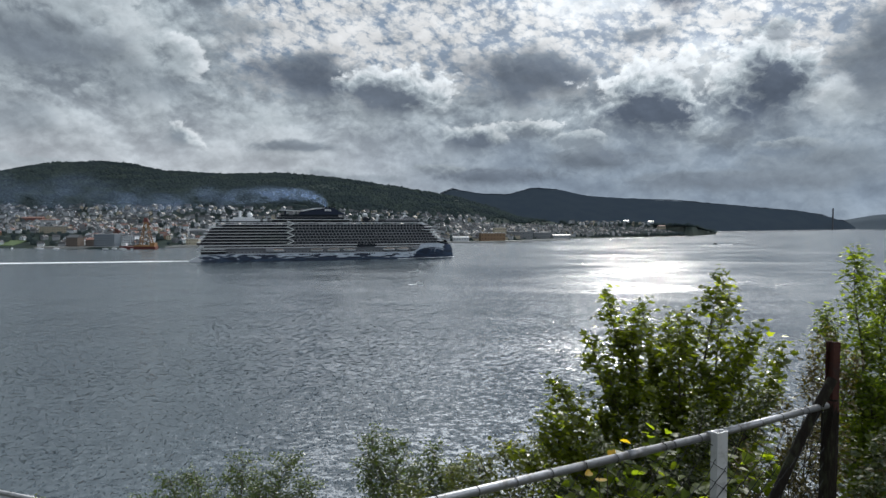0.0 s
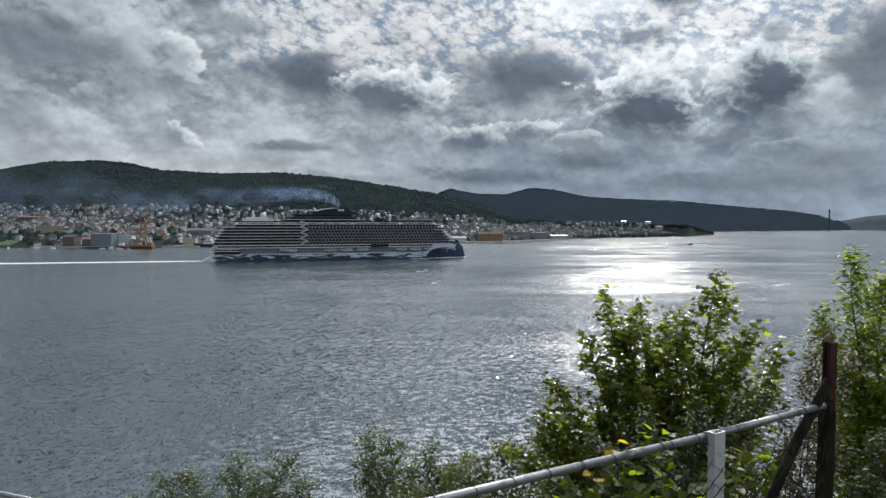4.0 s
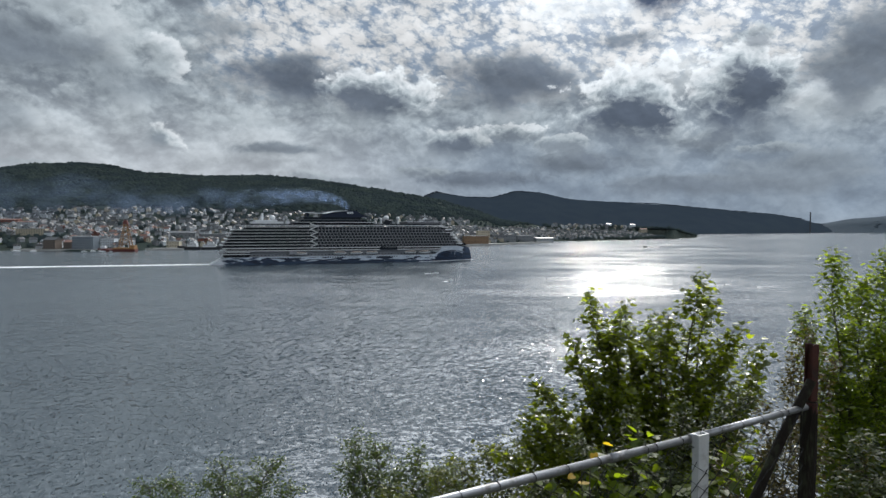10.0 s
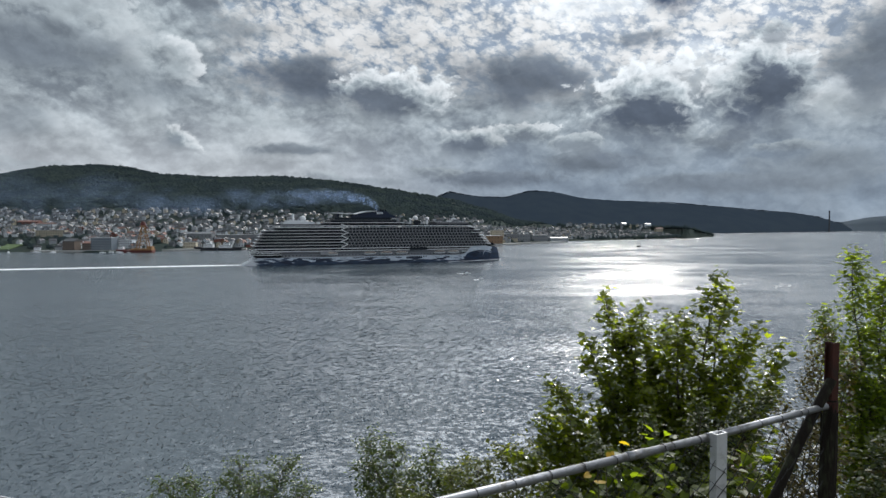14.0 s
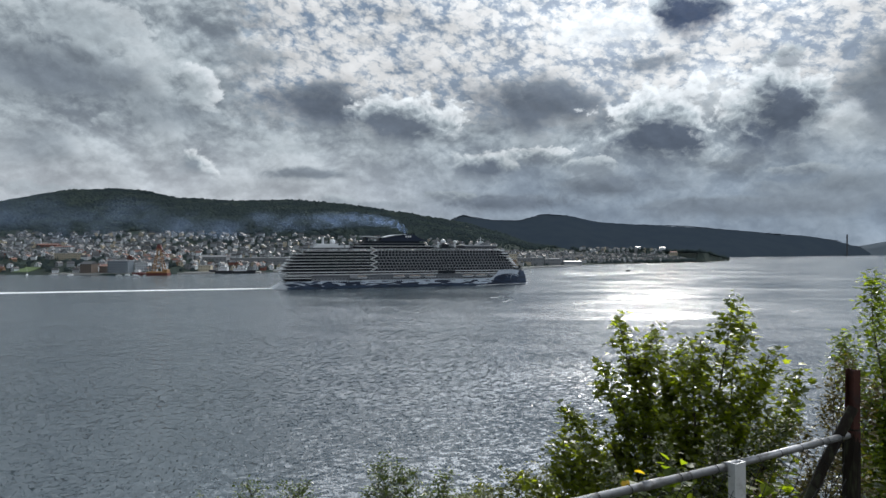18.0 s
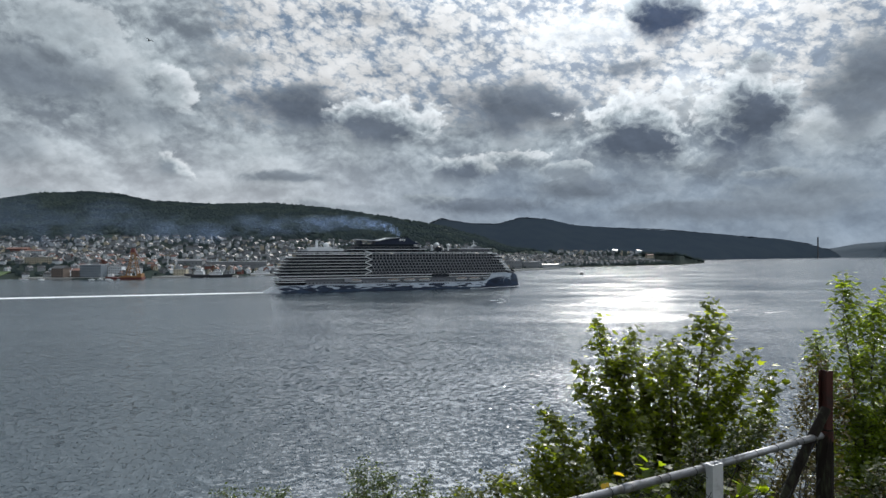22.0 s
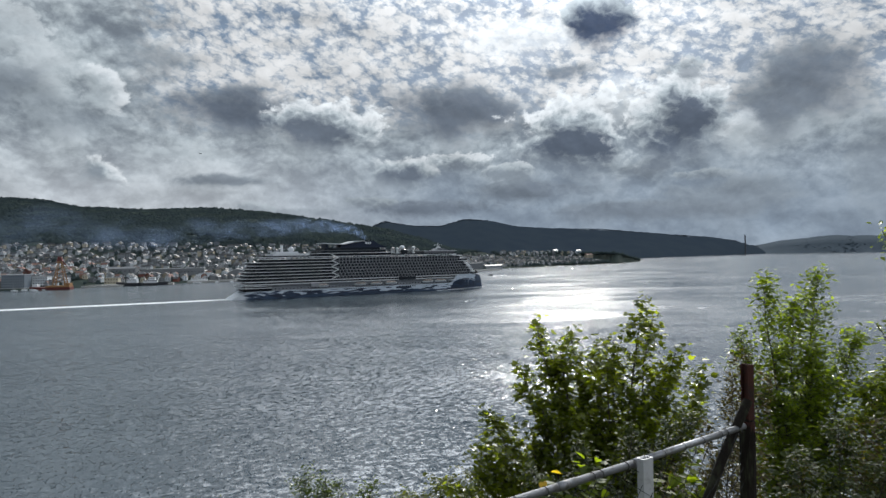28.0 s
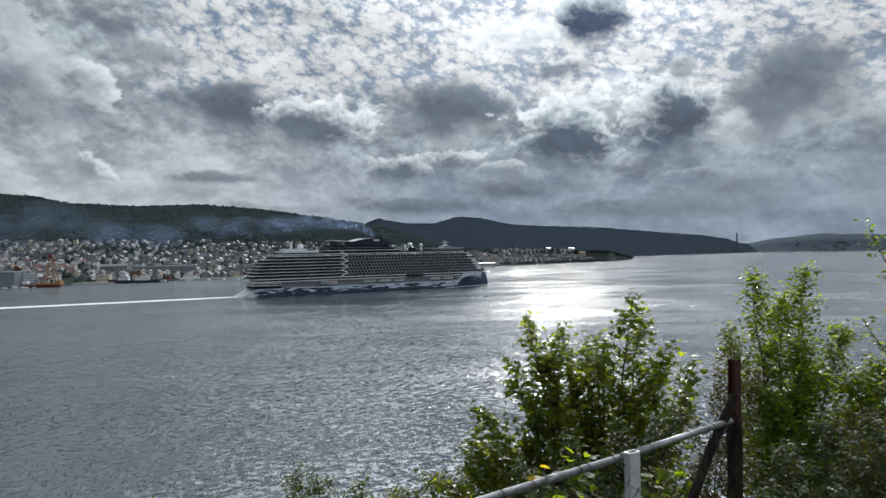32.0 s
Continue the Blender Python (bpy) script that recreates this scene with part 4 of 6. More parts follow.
def canopy_material(name, colour, other, contrast=1.0):
    m = bpy.data.materials.new(name)
    m.use_nodes = True
    g = Graph(m.node_tree)
    at = g.node("ShaderNodeTexCoord").outputs["Object"]
    rnd = g.node("ShaderNodeNewGeometry").outputs["Random Per Island"]
    base = g.mix(g.math("MULTIPLY", rnd, g.smooth(g.noise(at, 0.012, 3.0), 0.35, 0.65)), colour, other)
    lit = g.vec("SCALE", base)
    g.link(g.math("ADD", g.math("MULTIPLY", g.noise(at, 0.6, 3.0), 0.5 * contrast), g.math("MULTIPLY_ADD", rnd, 0.25 * contrast, 1.0 - 0.4 * contrast)), lit.node.inputs["Scale"])
    # soften the crowns' facets, and turn their normals towards this shore, off the sun
    soft = g.vec("NORMALIZE", g.vec("ADD", g.vec("MULTIPLY", g.node("ShaderNodeNewGeometry").outputs["Normal"], (0.65 * contrast,) * 3), (0.0, -0.25 - 0.35 * (1.0 - contrast), 0.75 - 0.35 * (1.0 - contrast))))
    p = g.node("ShaderNodeBsdfPrincipled", {"Base Color": lit, "Roughness": 1.0, "Specular IOR Level": 0.05, "Normal": soft})
    g.link(p.outputs[0], g.node("ShaderNodeOutputMaterial").inputs[0])
    return m


# crown colours blued and lightened for haze, most on the ridge
HILL_TREES = canopy_material("hill_canopy", (0.040, 0.056, 0.060), (0.066, 0.085, 0.072), 0.38)
RIDGE_TREES = canopy_material("hazy_ridge_canopy", (0.046, 0.064, 0.086), (0.056, 0.074, 0.092), 0.25)
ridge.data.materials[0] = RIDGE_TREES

nrng = np.random.default_rng(11)
x, y = nrng.uniform(-1900, 420, 44000), nrng.uniform(1150, 2330, 44000)
z = far_land(x, y)
d = y - np.interp(x, SHORE_X, SHORE_Y)
edge = np.interp(x, (-1900, -700, -300, 0, 420), (430, 430, 330, 330, 500)) + 40 * np.sin(x / 63) + 25 * np.sin(x / 21)
keep = (d > edge) & (z > 5)
wood("hill_woods", x[keep], y[keep], z[keep], HILL_TREES, "dark green mixed forest covering the hill", nrng, 3.4, 6.4, (0.5, 0.9))
x, y = nrng.uniform(-400, 2650, 30000), nrng.uniform(2950, 4000, 30000)
z = ridge_land(x, y)
keep = z > 0.975 * np.interp(x, RIDGE_X, RIDGE_Z)
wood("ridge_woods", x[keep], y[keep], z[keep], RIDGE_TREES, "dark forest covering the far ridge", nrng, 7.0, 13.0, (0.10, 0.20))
x, y = nrng.uniform(-1300, 1000, 12500), nrng.uniform(1040, 2500, 12500)
z = far_land(x, y)
d = y - np.interp(x, SHORE_X, SHORE_Y)
park = ((x < -650) & (d > 25) & (d < 190)) | (x > 480)
keep = (z > 3) & (d > 30) & (park | (nrng.uniform(0, 1, 12500) < 0.42)) & ~((np.abs(x + 748) < 16) & (np.abs(y - 1090) < 40))
wood("town_trees", x[keep], y[keep], z[keep], HILL_TREES, "green garden trees between the town houses", nrng, 2.8, 5.5)
x, y = nrng.uniform(380, 1150, 7000), nrng.uniform(1500, 2600, 7000)
z = far_land(x, y)
keep = (z > 1.5) & ((x > 560) | (nrng.uniform(0, 1, 7000) < 0.45))
wood("point_woods", x[keep], y[keep], z[keep], HILL_TREES, "dark trees along the wooded point", nrng, 3.5, 6.5)
az, r = np.radians(nrng.uniform(29, 56, 5200)), nrng.uniform(4570, 4830, 5200)
top = np.interp(np.degrees(az), (28, 31.5, 34.1, 36.5, 38, 40.3, 44, 52, 68), (20, 44, 84, 106, 114, 103, 95, 80, 40))
z = top * np.interp(r, (4600, 4700, 4820), (0.03, 0.55, 0.98))
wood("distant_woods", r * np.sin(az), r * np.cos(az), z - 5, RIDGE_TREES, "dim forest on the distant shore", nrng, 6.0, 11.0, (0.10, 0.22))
lawn = Shape().add([(-760, 1075, float(far_land(-760, 1075)) + 1.2), (-732, 1075, float(far_land(-732, 1075)) + 1.2),
                    (-736, 1122, float(far_land(-736, 1122)) + 1.5), (-766, 1122, float(far_land(-766, 1122)) + 1.5),
                    (-760, 1075, -2), (-732, 1075, -2), (-736, 1122, -2), (-766, 1122, -2)], [(0, 1, 2, 3), (0, 4, 5, 1), (1, 5, 6, 2), (2, 6, 7, 3), (3, 7, 4, 0)])
tagged(part("lawn", lawn, material("mown_grass", (0.055, 0.095, 0.026), 0.9, scale=0.1, vary=0.3)), "bright green mown lawn by the shore", "lawn", kind="structure")

# ---- the town ----
PAINTS = {
    # white dulled and blued for the haze over the fjord
    "white": material("white_clapboard", (0.50, 0.53, 0.56), 0.8, scale=0.08, vary=0.30, jitter=0.35, gloss=0.15),
    "cream": material("cream_render", (0.40, 0.36, 0.28), 0.8, scale=0.08, vary=0.3, jitter=0.2, gloss=0.15),
    "red": material("red_clapboard", (0.18, 0.075, 0.06), 0.8, scale=0.4, vary=0.2, jitter=0.2, gloss=0.15),
    "grey": material("grey_render", (0.22, 0.235, 0.25), 0.8, scale=0.08, vary=0.3, jitter=0.25, gloss=0.15),
    "ochre": material("ochre_render", (0.21, 0.14, 0.09), 0.8, scale=0.08, vary=0.3, jitter=0.15, gloss=0.15),
    "brown": material("brown_brick", (0.125, 0.098, 0.082), 0.8, scale=0.4, vary=0.25, jitter=0.15),
}
SLATE = material("slate_roof", (0.060, 0.063, 0.070), 0.55, scale=0.08, vary=0.4, jitter=0.4, gloss=0.4)
TILE = material("clay_tile_roof", (0.17, 0.085, 0.065), 0.75, scale=0.6, vary=0.3, jitter=0.2)
FELT = material("pale_felt_roof", (0.28, 0.29, 0.30), 0.5, scale=0.2, vary=0.2, jitter=0.15)
BRIGHT_ROOF = material("bright_metal_roof", (0.62, 0.64, 0.66), 0.35, scale=0.2, vary=0.15)
PANE = material("dark_window_pane", (0.03, 0.034, 0.04), 0.12, scale=0.5, vary=0.4)
BRICKWORK = material("chimney_brick", (0.12, 0.08, 0.065), 0.85, scale=1.0, vary=0.3)
CONCRETE = material("quay_concrete", (0.30, 0.30, 0.29), 0.85, scale=0.2, vary=0.25)
window_mesh = Shape().box(-0.6, 0.6, -0.08, 0.08, -0.75, 0.75).mesh("window", PANE)


def build_house(colour, roof, w, l, h, rise):
    """A gabled wooden house, its gable to the fjord (-y)."""
    kind = "tiled" if roof is TILE else "slate"
    ob = thing("house", f"{colour} gabled town house with {kind} roof on the slope", "house", "town houses")
    part("wall", Shape().prism([(-w / 2, -2.5), (w / 2, -2.5), (w / 2, h), (0, h + rise), (-w / 2, h)], -l / 2, l / 2), PAINTS[colour], ob)
    t, e = 0.35, 0.5
    k = rise / (w / 2)
    part("roof", Shape().prism([(-w / 2 - e, h - e * k), (0, h + rise), (w / 2 + e, h - e * k), (w / 2 + e, h - e * k + t), (0, h + rise + t), (-w / 2 - e, h - e * k + t)],
                               -l / 2 - 0.4, l / 2 + 0.4), roof, ob)
    part("chimney", Shape().box(w * 0.12, w * 0.12 + 0.8, -0.5, 0.5, h + 0.4 * rise, h + rise + 1.2), BRICKWORK, ob)
    for px, pz in ((-0.25 * w, 1.7), (0.25 * w, 1.7), (-0.25 * w, 4.5), (0.25 * w, 4.5)):
        if pz < h:
            part("window", window_mesh, PANE, ob).location = (px, -l / 2 - 0.04, pz)
    return ob


def place_town():
    """Houses on the slope, street by street, keeping apart from one another."""
    rng = random.Random(5)
    kinds = []
    for colour, roof, weight in (("white", SLATE, 9), ("white", TILE, 3), ("cream", SLATE, 3), ("grey", SLATE, 6), ("red", SLATE, 2), ("ochre", TILE, 1)):
        for w, l, h, rise in ((7.6, 9.6, 5.2, 2.9), (9.4, 11.0, 6.0, 3.2)):
            ob = build_house(colour, roof, w, l, h, rise)
            kinds += [[ob, 0, weight]]
    spots, cells = [], set()
    tries = 0
    while len(spots) < 1850 and tries < 90000:
        tries += 1
        if rng.random() < 0.68:
            x, d = rng.uniform(-1020, 120), 24 + 410 * rng.random() ** 1.15
        else:
            x, d = rng.uniform(60, 760), rng.uniform(40, 330)
        y = float(np.interp(x, SHORE_X, SHORE_Y)) + d
        if x < -650 and 25 < d < 150 and rng.random() < 0.9:
            continue
        z = float(far_land(x, y))
        if z < 2.4 or (x > 0 and z > 58):
            continue
        if any(abs(x - bx) < bw / 2 + 5 and -8 < y - by < 26 for bx, by, bw in BLOCKS):
            continue
        c = (round(x / 9), round(y / 14))
        if any((c[0] + i, c[1] + j) in cells for i in (-1, 0) for j in (0,)):
            continue
        cells.add(c)
        spots.append((x, y, z))
    near = sorted(spots, key=lambda p: p[1])[:300]
    for x, y, z in near:
        k = rng.choices(kinds, [w for _, _, w in kinds])[0]
        turn = rng.choice((0, 0, 90)) + rng.uniform(-28, 28)
        if k[1] == 0:
            k[0].matrix_basis = pose(x, y, z, 0, 0, turn)
        else:
            copy_thing(k[0], pose(x, y, z, 0, 0, turn))
        k[1] += 1
    for k in kinds:
        if k[1] == 0:
            x, y, z = spots[-1 - kinds.index(k)]
            k[0].matrix_basis = pose(x, y, z, 0, 0, 10)
    rest = sorted(spots, key=lambda p: p[1])[300:]
    walls, roofs = {c: Shape() for c in ("white", "cream", "grey")}, Shape()
    for x, y, z in rest:
        w, l, h, rise = rng.uniform(6.5, 10.5), rng.uniform(7.5, 13), rng.uniform(4.6, 7.2), rng.uniform(2.0, 3.2)
        m = pose(x, y, z, 0, 0, rng.choice((0, 90)) + rng.uniform(-28, 28))
        for s, outline, y0, y1 in ((walls[rng.choices(("white", "cream", "grey"), (5, 1, 3))[0]], [(-w / 2, -3), (w / 2, -3), (w / 2, h), (0, h + rise), (-w / 2, h)], -l / 2, l / 2),
                                   (roofs, [(-w / 2 - 0.4, h - 0.2), (0, h + rise + 0.1), (w / 2 + 0.4, h - 0.2), (0, h + rise + 0.6)], -l / 2 - 0.4, l / 2 + 0.4)):
            t = Shape().prism(outline, y0, y1)
            s.add([tuple(m @ Vector(p)) for p in t.v], t.f)
    for c, s in walls.items():
        tagged(part("hillside_houses", s, PAINTS[c]), f"{c} houses crowded up the hillside", "houses", kind="stuff")
    tagged(part("hillside_roofs", roofs, SLATE), "slate roofs of the hillside houses", "roofs", kind="stuff")


# larger buildings: kind, x, y, base, width, height, depth
BLOCKS = []


def block(name, label, category, x, y, z, w, h, deep, paint, roof, style="flat", turn=0.0, rows=0, cols=0):
    """A larger building with rows of windows towards the water."""
    BLOCKS.append((x, y, w))
    ob = thing(name, label, category, at=(x, y + deep / 2, z), turn=turn)
    a, b = -w / 2, w / 2
    if style == "gable":
        part("wall", Shape().prism([(a, -3), (b, -3), (b, 0.78 * h), (a, 0.78 * h)], -deep / 2, deep / 2), paint, ob)
        s = Shape()
        s.add([(a - 0.6, -deep / 2 - 0.6, 0.76 * h), (b + 0.6, -deep / 2 - 0.6, 0.76 * h), (b + 0.6, 0, h), (a - 0.6, 0, h), (b + 0.6, deep / 2 + 0.6, 0.76 * h), (a - 0.6, deep / 2 + 0.6, 0.76 * h)],
              [(0, 1, 2, 3), (3, 2, 4, 5), (0, 3, 5), (1, 4, 2), (0, 5, 4, 1)])
        part("roof", s, roof, ob)
    elif style == "arch":
        n = 9
        part("wall", Shape().prism([(a, -3)] + [(a + w * i / n, h * (0.55 + 0.45 * math.sin(math.pi * i / n))) for i in range(n + 1)] + [(b, -3)], -deep / 2, deep / 2), paint, ob)
        part("roof", Shape().prism([(a + w * i / n, h * (0.56 + 0.45 * math.sin(math.pi * i / n))) for i in range(n + 1)] +
                                   [(a + w * i / n, h * (0.60 + 0.45 * math.sin(math.pi * i / n))) for i in range(n, -1, -1)], -deep / 2 - 0.5, deep / 2 + 0.5), roof, ob)
    else:
        part("wall", Shape().box(a, b, -deep / 2, deep / 2, -3, h), paint, ob)
        part("roof", Shape().box(a - 0.4, b + 0.4, -deep / 2 - 0.4, deep / 2 + 0.4, h, h + 0.7), roof, ob)
    for r in range(rows):
        for c in range(cols):
            o = part("window", window_mesh, PANE, ob)
            o.location = (a + w * (c + 0.5) / cols, -deep / 2 - 0.05, (0.78 if style == "gable" else 0.95) * h * (r + 0.6) / rows)
            o.scale = (1.3, 1, 1.2)
    return ob


block("school", "long building with a clay-tiled roof above the shore", "building", -871, 1340, 44, 42, 11, 16, PAINTS["red"], TILE, "gable", 4, 2, 9)
block("school", "long building with a clay-tiled roof above the shore", "building", -822, 1318, 40, 38, 10, 14, PAINTS["white"], TILE, "gable", -6, 2, 8)
block("apartment_block", "long cream apartment block with flat roof", "apartment block", -742, 1206, 23, 52, 12, 14, PAINTS["cream"], FELT, "flat", 5, 3, 12)
block("mill", "tall brown brick mill on the quay", "mill", -616, 1050, 2.5, 19, 20, 20, PAINTS["brown"], SLATE, "gable", 0, 4, 5)
block("warehouse", "brown brick quay warehouse with pale trim", "warehouse", -588, 1062, 2.5, 24, 15, 18, PAINTS["brown"], TILE, "gable", 0, 3, 6)
block("office_block", "blue-grey glass office block on the waterfront", "office block", -562, 1050, 2.5, 34, 21, 20,
      material("blue_grey_glazing", (0.16, 0.19, 0.22), 0.25, scale=0.3, vary=0.3), FELT, "flat", 0, 5, 10)
block("office_block", "white office block beside the harbour", "office block", -535, 1075, 2.5, 22, 17, 16, PAINTS["white"], FELT, "flat", 3, 4, 6)
block("shipyard_hall", "large grey shipyard hall with dark roof", "hall", -472, 1222, 16, 56, 15, 30, PAINTS["grey"], SLATE, "gable", 6, 1, 8)
block("workshop", "pale yellow harbour workshop on the quay", "workshop", -449, 1132, 2.5, 22, 11, 14, PAINTS["cream"], FELT, "flat", 4, 2, 5)
block("harbour_shed", "long grey harbour shed with pale flat roof", "shed", -385, 1246, 10, 112, 15, 26, PAINTS["grey"], FELT, "flat", 10, 1, 18)
block("tent_hall", "white arched storage hall by the water", "hall", -322, 1236, 5, 44, 11, 18, PAINTS["white"], FELT, "arch", 12)
block("tent_hall", "grey arched storage hall by the water", "hall", -268, 1256, 5, 38, 16, 24, PAINTS["grey"], FELT, "arch", 12)
block("quay_terminal", "ochre quay building with cladding", "building", 108, 1376, 2.5, 54, 17, 22, PAINTS["ochre"], FELT, "flat", 8, 2, 8)
block("office_block", "cream office block behind the quay", "office block", 130, 1440, 4, 28, 27, 18, PAINTS["cream"], FELT, "flat", 8, 4, 6)
block("quay_shed", "low white shed on the quay", "shed", 38, 1344, 2.5, 34, 11, 16, PAINTS["white"], FELT, "gable", 8, 1, 6)
block("quay_shed", "long grey shed along the shore", "shed", 180, 1480, 4, 60, 17, 20, PAINTS["grey"], SLATE, "flat", 14, 2, 9)
block("quay_shed", "long grey shed along the shore", "shed", 240, 1546, 3, 44, 15, 20, PAINTS["grey"], FELT, "flat", 20, 2, 7)
block("quay_shed", "low grey shed along the shore", "shed", 300, 1605, 2.5, 52, 10, 16, PAINTS["grey"], FELT, "gable", 24, 1, 7)
block("villa", "white villa with a broad sunlit roof among trees", "villa", 652, 2245, 44, 17, 6, 9, PAINTS["white"], BRIGHT_ROOF, "gable", 0, 1, 4)
block("villa", "white villa with a broad sunlit roof among trees", "villa", 742, 2255, 42, 19, 6, 9, PAINTS["white"], BRIGHT_ROOF, "gable", 0, 1, 4)
block("villa", "pale villa above the shore", "villa", 745, 2150, 22, 24, 11, 14, PAINTS["cream"], TILE, "gable", 10, 2, 4)
silo_mesh = Shape().tube([(0, 0, -2), (0, 0, 20), (0, 0, 20.6)], [4.4, 4.4, 3.6], 14).mesh("silo", PAINTS["grey"])
for i in range(4):
    o = tagged(part("silo", silo_mesh, PAINTS["grey"]), "pale grey cement silo on the quay", "silo", "cement silos")
    o.matrix_basis = pose(-254 + 9.6 * i, 1272 + 2 * i, 4, 0, 0, 30 * i)
BLOCKS.append((-240, 1274, 44))
place_town()

# quays along the shore
for i, (x, y, w, deep, turn) in enumerate(((-600, 1050, 150, 14, -1), (-440, 1118, 190, 16, 7), (-250, 1216, 190, 16, 23), (60, 1338, 110, 16, 8), (136, 1388, 70, 40, 10), (240, 1500, 190, 14, 45))):
    o = tagged(part("quay", Shape().box(-w / 2, w / 2, -deep / 2, deep / 2, -3, 2.9), CONCRETE), "grey concrete quay at the waterline", "quay", kind="structure")
    o.matrix_basis = pose(x, y, 0, 0, 0, turn)

# ---- boats and harbour craft ----
RUST_RED = material("red_lead_hull", (0.13, 0.032, 0.028), 0.6, scale=0.3, vary=0.3)
CRANE_YELLOW = material("crane_yellow_paint", (0.24, 0.125, 0.045), 0.7, scale=0.4, vary=0.25)
DARK_HULL = material("black_hull_paint", (0.03, 0.032, 0.04), 0.4, scale=0.4, vary=0.3)


def ship_form(l, b, h, rake=0.12):
    """A small hull, bow to +x, its waterline at z = 0."""
    s = Shape()
    for j in range(11):
        u = j / 10
        w = b / 2 * (1 - max(0, (u - 0.6) / 0.4) ** 2.2) * (0.85 + 0.15 * min(1, u / 0.2)) + 0.05
        x, up = -l / 2 + l * u, h * (1 + 0.35 * max(0, u - 0.6) / 0.4)
        s.v += [(x - rake * l * 0.3 * u, -w * 0.8, -1.0), (x, -w, up), (x, w, up), (x - rake * l * 0.3 * u, w * 0.8, -1.0)]
    for j in range(10):
        o = 4 * j
        s.f += [(o, o + 4, o + 5, o + 1), (o + 1, o + 5, o + 6, o + 2), (o + 2, o + 6, o + 7, o + 3)]
    s.f += [(0, 1, 2, 3), (43, 42, 41, 40)]
    return s


crane = thing("crane_vessel", "floating crane with red hull and yellow lattice mast", "crane barge", at=(-497, 1030, 0), turn=4)
part("hull", ship_form(60, 18, 3.8), RUST_RED, crane, "red-lead hull")
crane.children[0].rotation_euler = (0, 0, math.pi)
part("deck", Shape().box(-4, 29, -8, 8, 3.8, 6.2), CRANE_YELLOW, crane, "yellow working deck")
part("deck_house", Shape().box(21, 29, -6, 6, 6.2, 10), CRANE_YELLOW, crane, "yellow deck house")
for a in ((5, -6), (5, 6), (23, -6), (23, 6)):
    part("mast_leg", Shape().tube([(a[0], a[1], 6.2), (14 + (a[0] - 14) * 0.18, a[1] * 0.25, 46)], [0.9, 0.6], 6), CRANE_YELLOW, crane)
for k in range(6):
    z, f = 10 + 6.0 * k, 1 - 0.135 * (k + 0.5)
    part("mast_brace", Shape().tube([(14 - 8.5 * f, -6 * f, z), (14 + 8.5 * f, -6 * f, z + 5)], 0.35, 5), CRANE_YELLOW, crane)
    part("mast_brace", Shape().tube([(14 + 8.5 * f, -6 * f, z), (14 - 8.5 * f, -6 * f, z + 5)], 0.35, 5), CRANE_YELLOW, crane)
part("mast_head", Shape().prism([(10, 44), (18, 44), (16.5, 50), (12, 50.5)], -2.2, 2.2), RUST_RED, crane, "red mast head")
part("jib", Shape().tube([(16, 0, 46), (28, 0, 30)], [0.7, 0.5], 6), RUST_RED, crane)
part("bow_house", Shape().box(-24, -17, -4, 4, 5.2, 9.5), SHIP_WHITE, crane, "white bow house")
pier = tagged(part("floating_pier", Shape().box(-30, 30, -4, 4, -1, 2.6), CONCRETE), "low dark floating pier", "pier")
pier.matrix_basis = pose(-444, 1086, 0, 0, 0, 18)

for name, label, x, y, l, b, h, mat, turn, house in (
        ("workboat", "dark-hulled offshore workboat moored at the quay", -412, 1112, 44, 11, 5.0, DARK_HULL, 176, ((-14, 2, 11), (-10, -2, 15))),
        ("coaster", "dark-hulled coaster with a white deck house moored alongside", -374, 1118, 46, 10, 4.0, DARK_HULL, 8, ((-16, 6, 9), (-8, 2, 13))),
        ("ferry", "white ferry moored by the harbour halls", -322, 1192, 34, 9, 4.0, SHIP_WHITE, 20, ((-12, 10, 8), (-6, 4, 11))),
        ("tug", "dark tug moored at the shipyard", -480, 1046, 20, 7, 3.0, DARK_HULL, 10, ((-4, 4, 7), (-2, 2, 10)))):
    ob = thing(name, label, "boat", at=(x, y, 0), turn=turn)
    part("hull", ship_form(l, b, h), mat, ob)
    part("boot_top", ship_form(l + 0.3, b + 0.3, 1.3), DARK_HULL, ob, "dark waterline band")
    part("bulwark", Shape().box(l * 0.15, l * 0.42, -b * 0.46, b * 0.46, h, h + 1.4), mat, ob)
    for k, (x0, x1, top) in enumerate(house):
        part("deck_house", Shape().box(min(x0, x1), max(x0, x1), -b * (0.4 - 0.08 * k), b * (0.4 - 0.08 * k), h if k == 0 else house[0][2], top), SHIP_WHITE, ob, "white deck house")
        part("window_strip", Shape().box(min(x0, x1) + 0.5, max(x0, x1) - 0.5, -b * (0.4 - 0.08 * k) - 0.08, b * (0.4 - 0.08 * k) + 0.08, top - 1.6, top - 0.8), PANE, ob)
    part("mast", Shape().tube([(house[1][0] + 1, 0, house[1][2]), (house[1][0] + 1, 0, house[1][2] + 8)], [0.3, 0.15], 5), STEEL, ob)


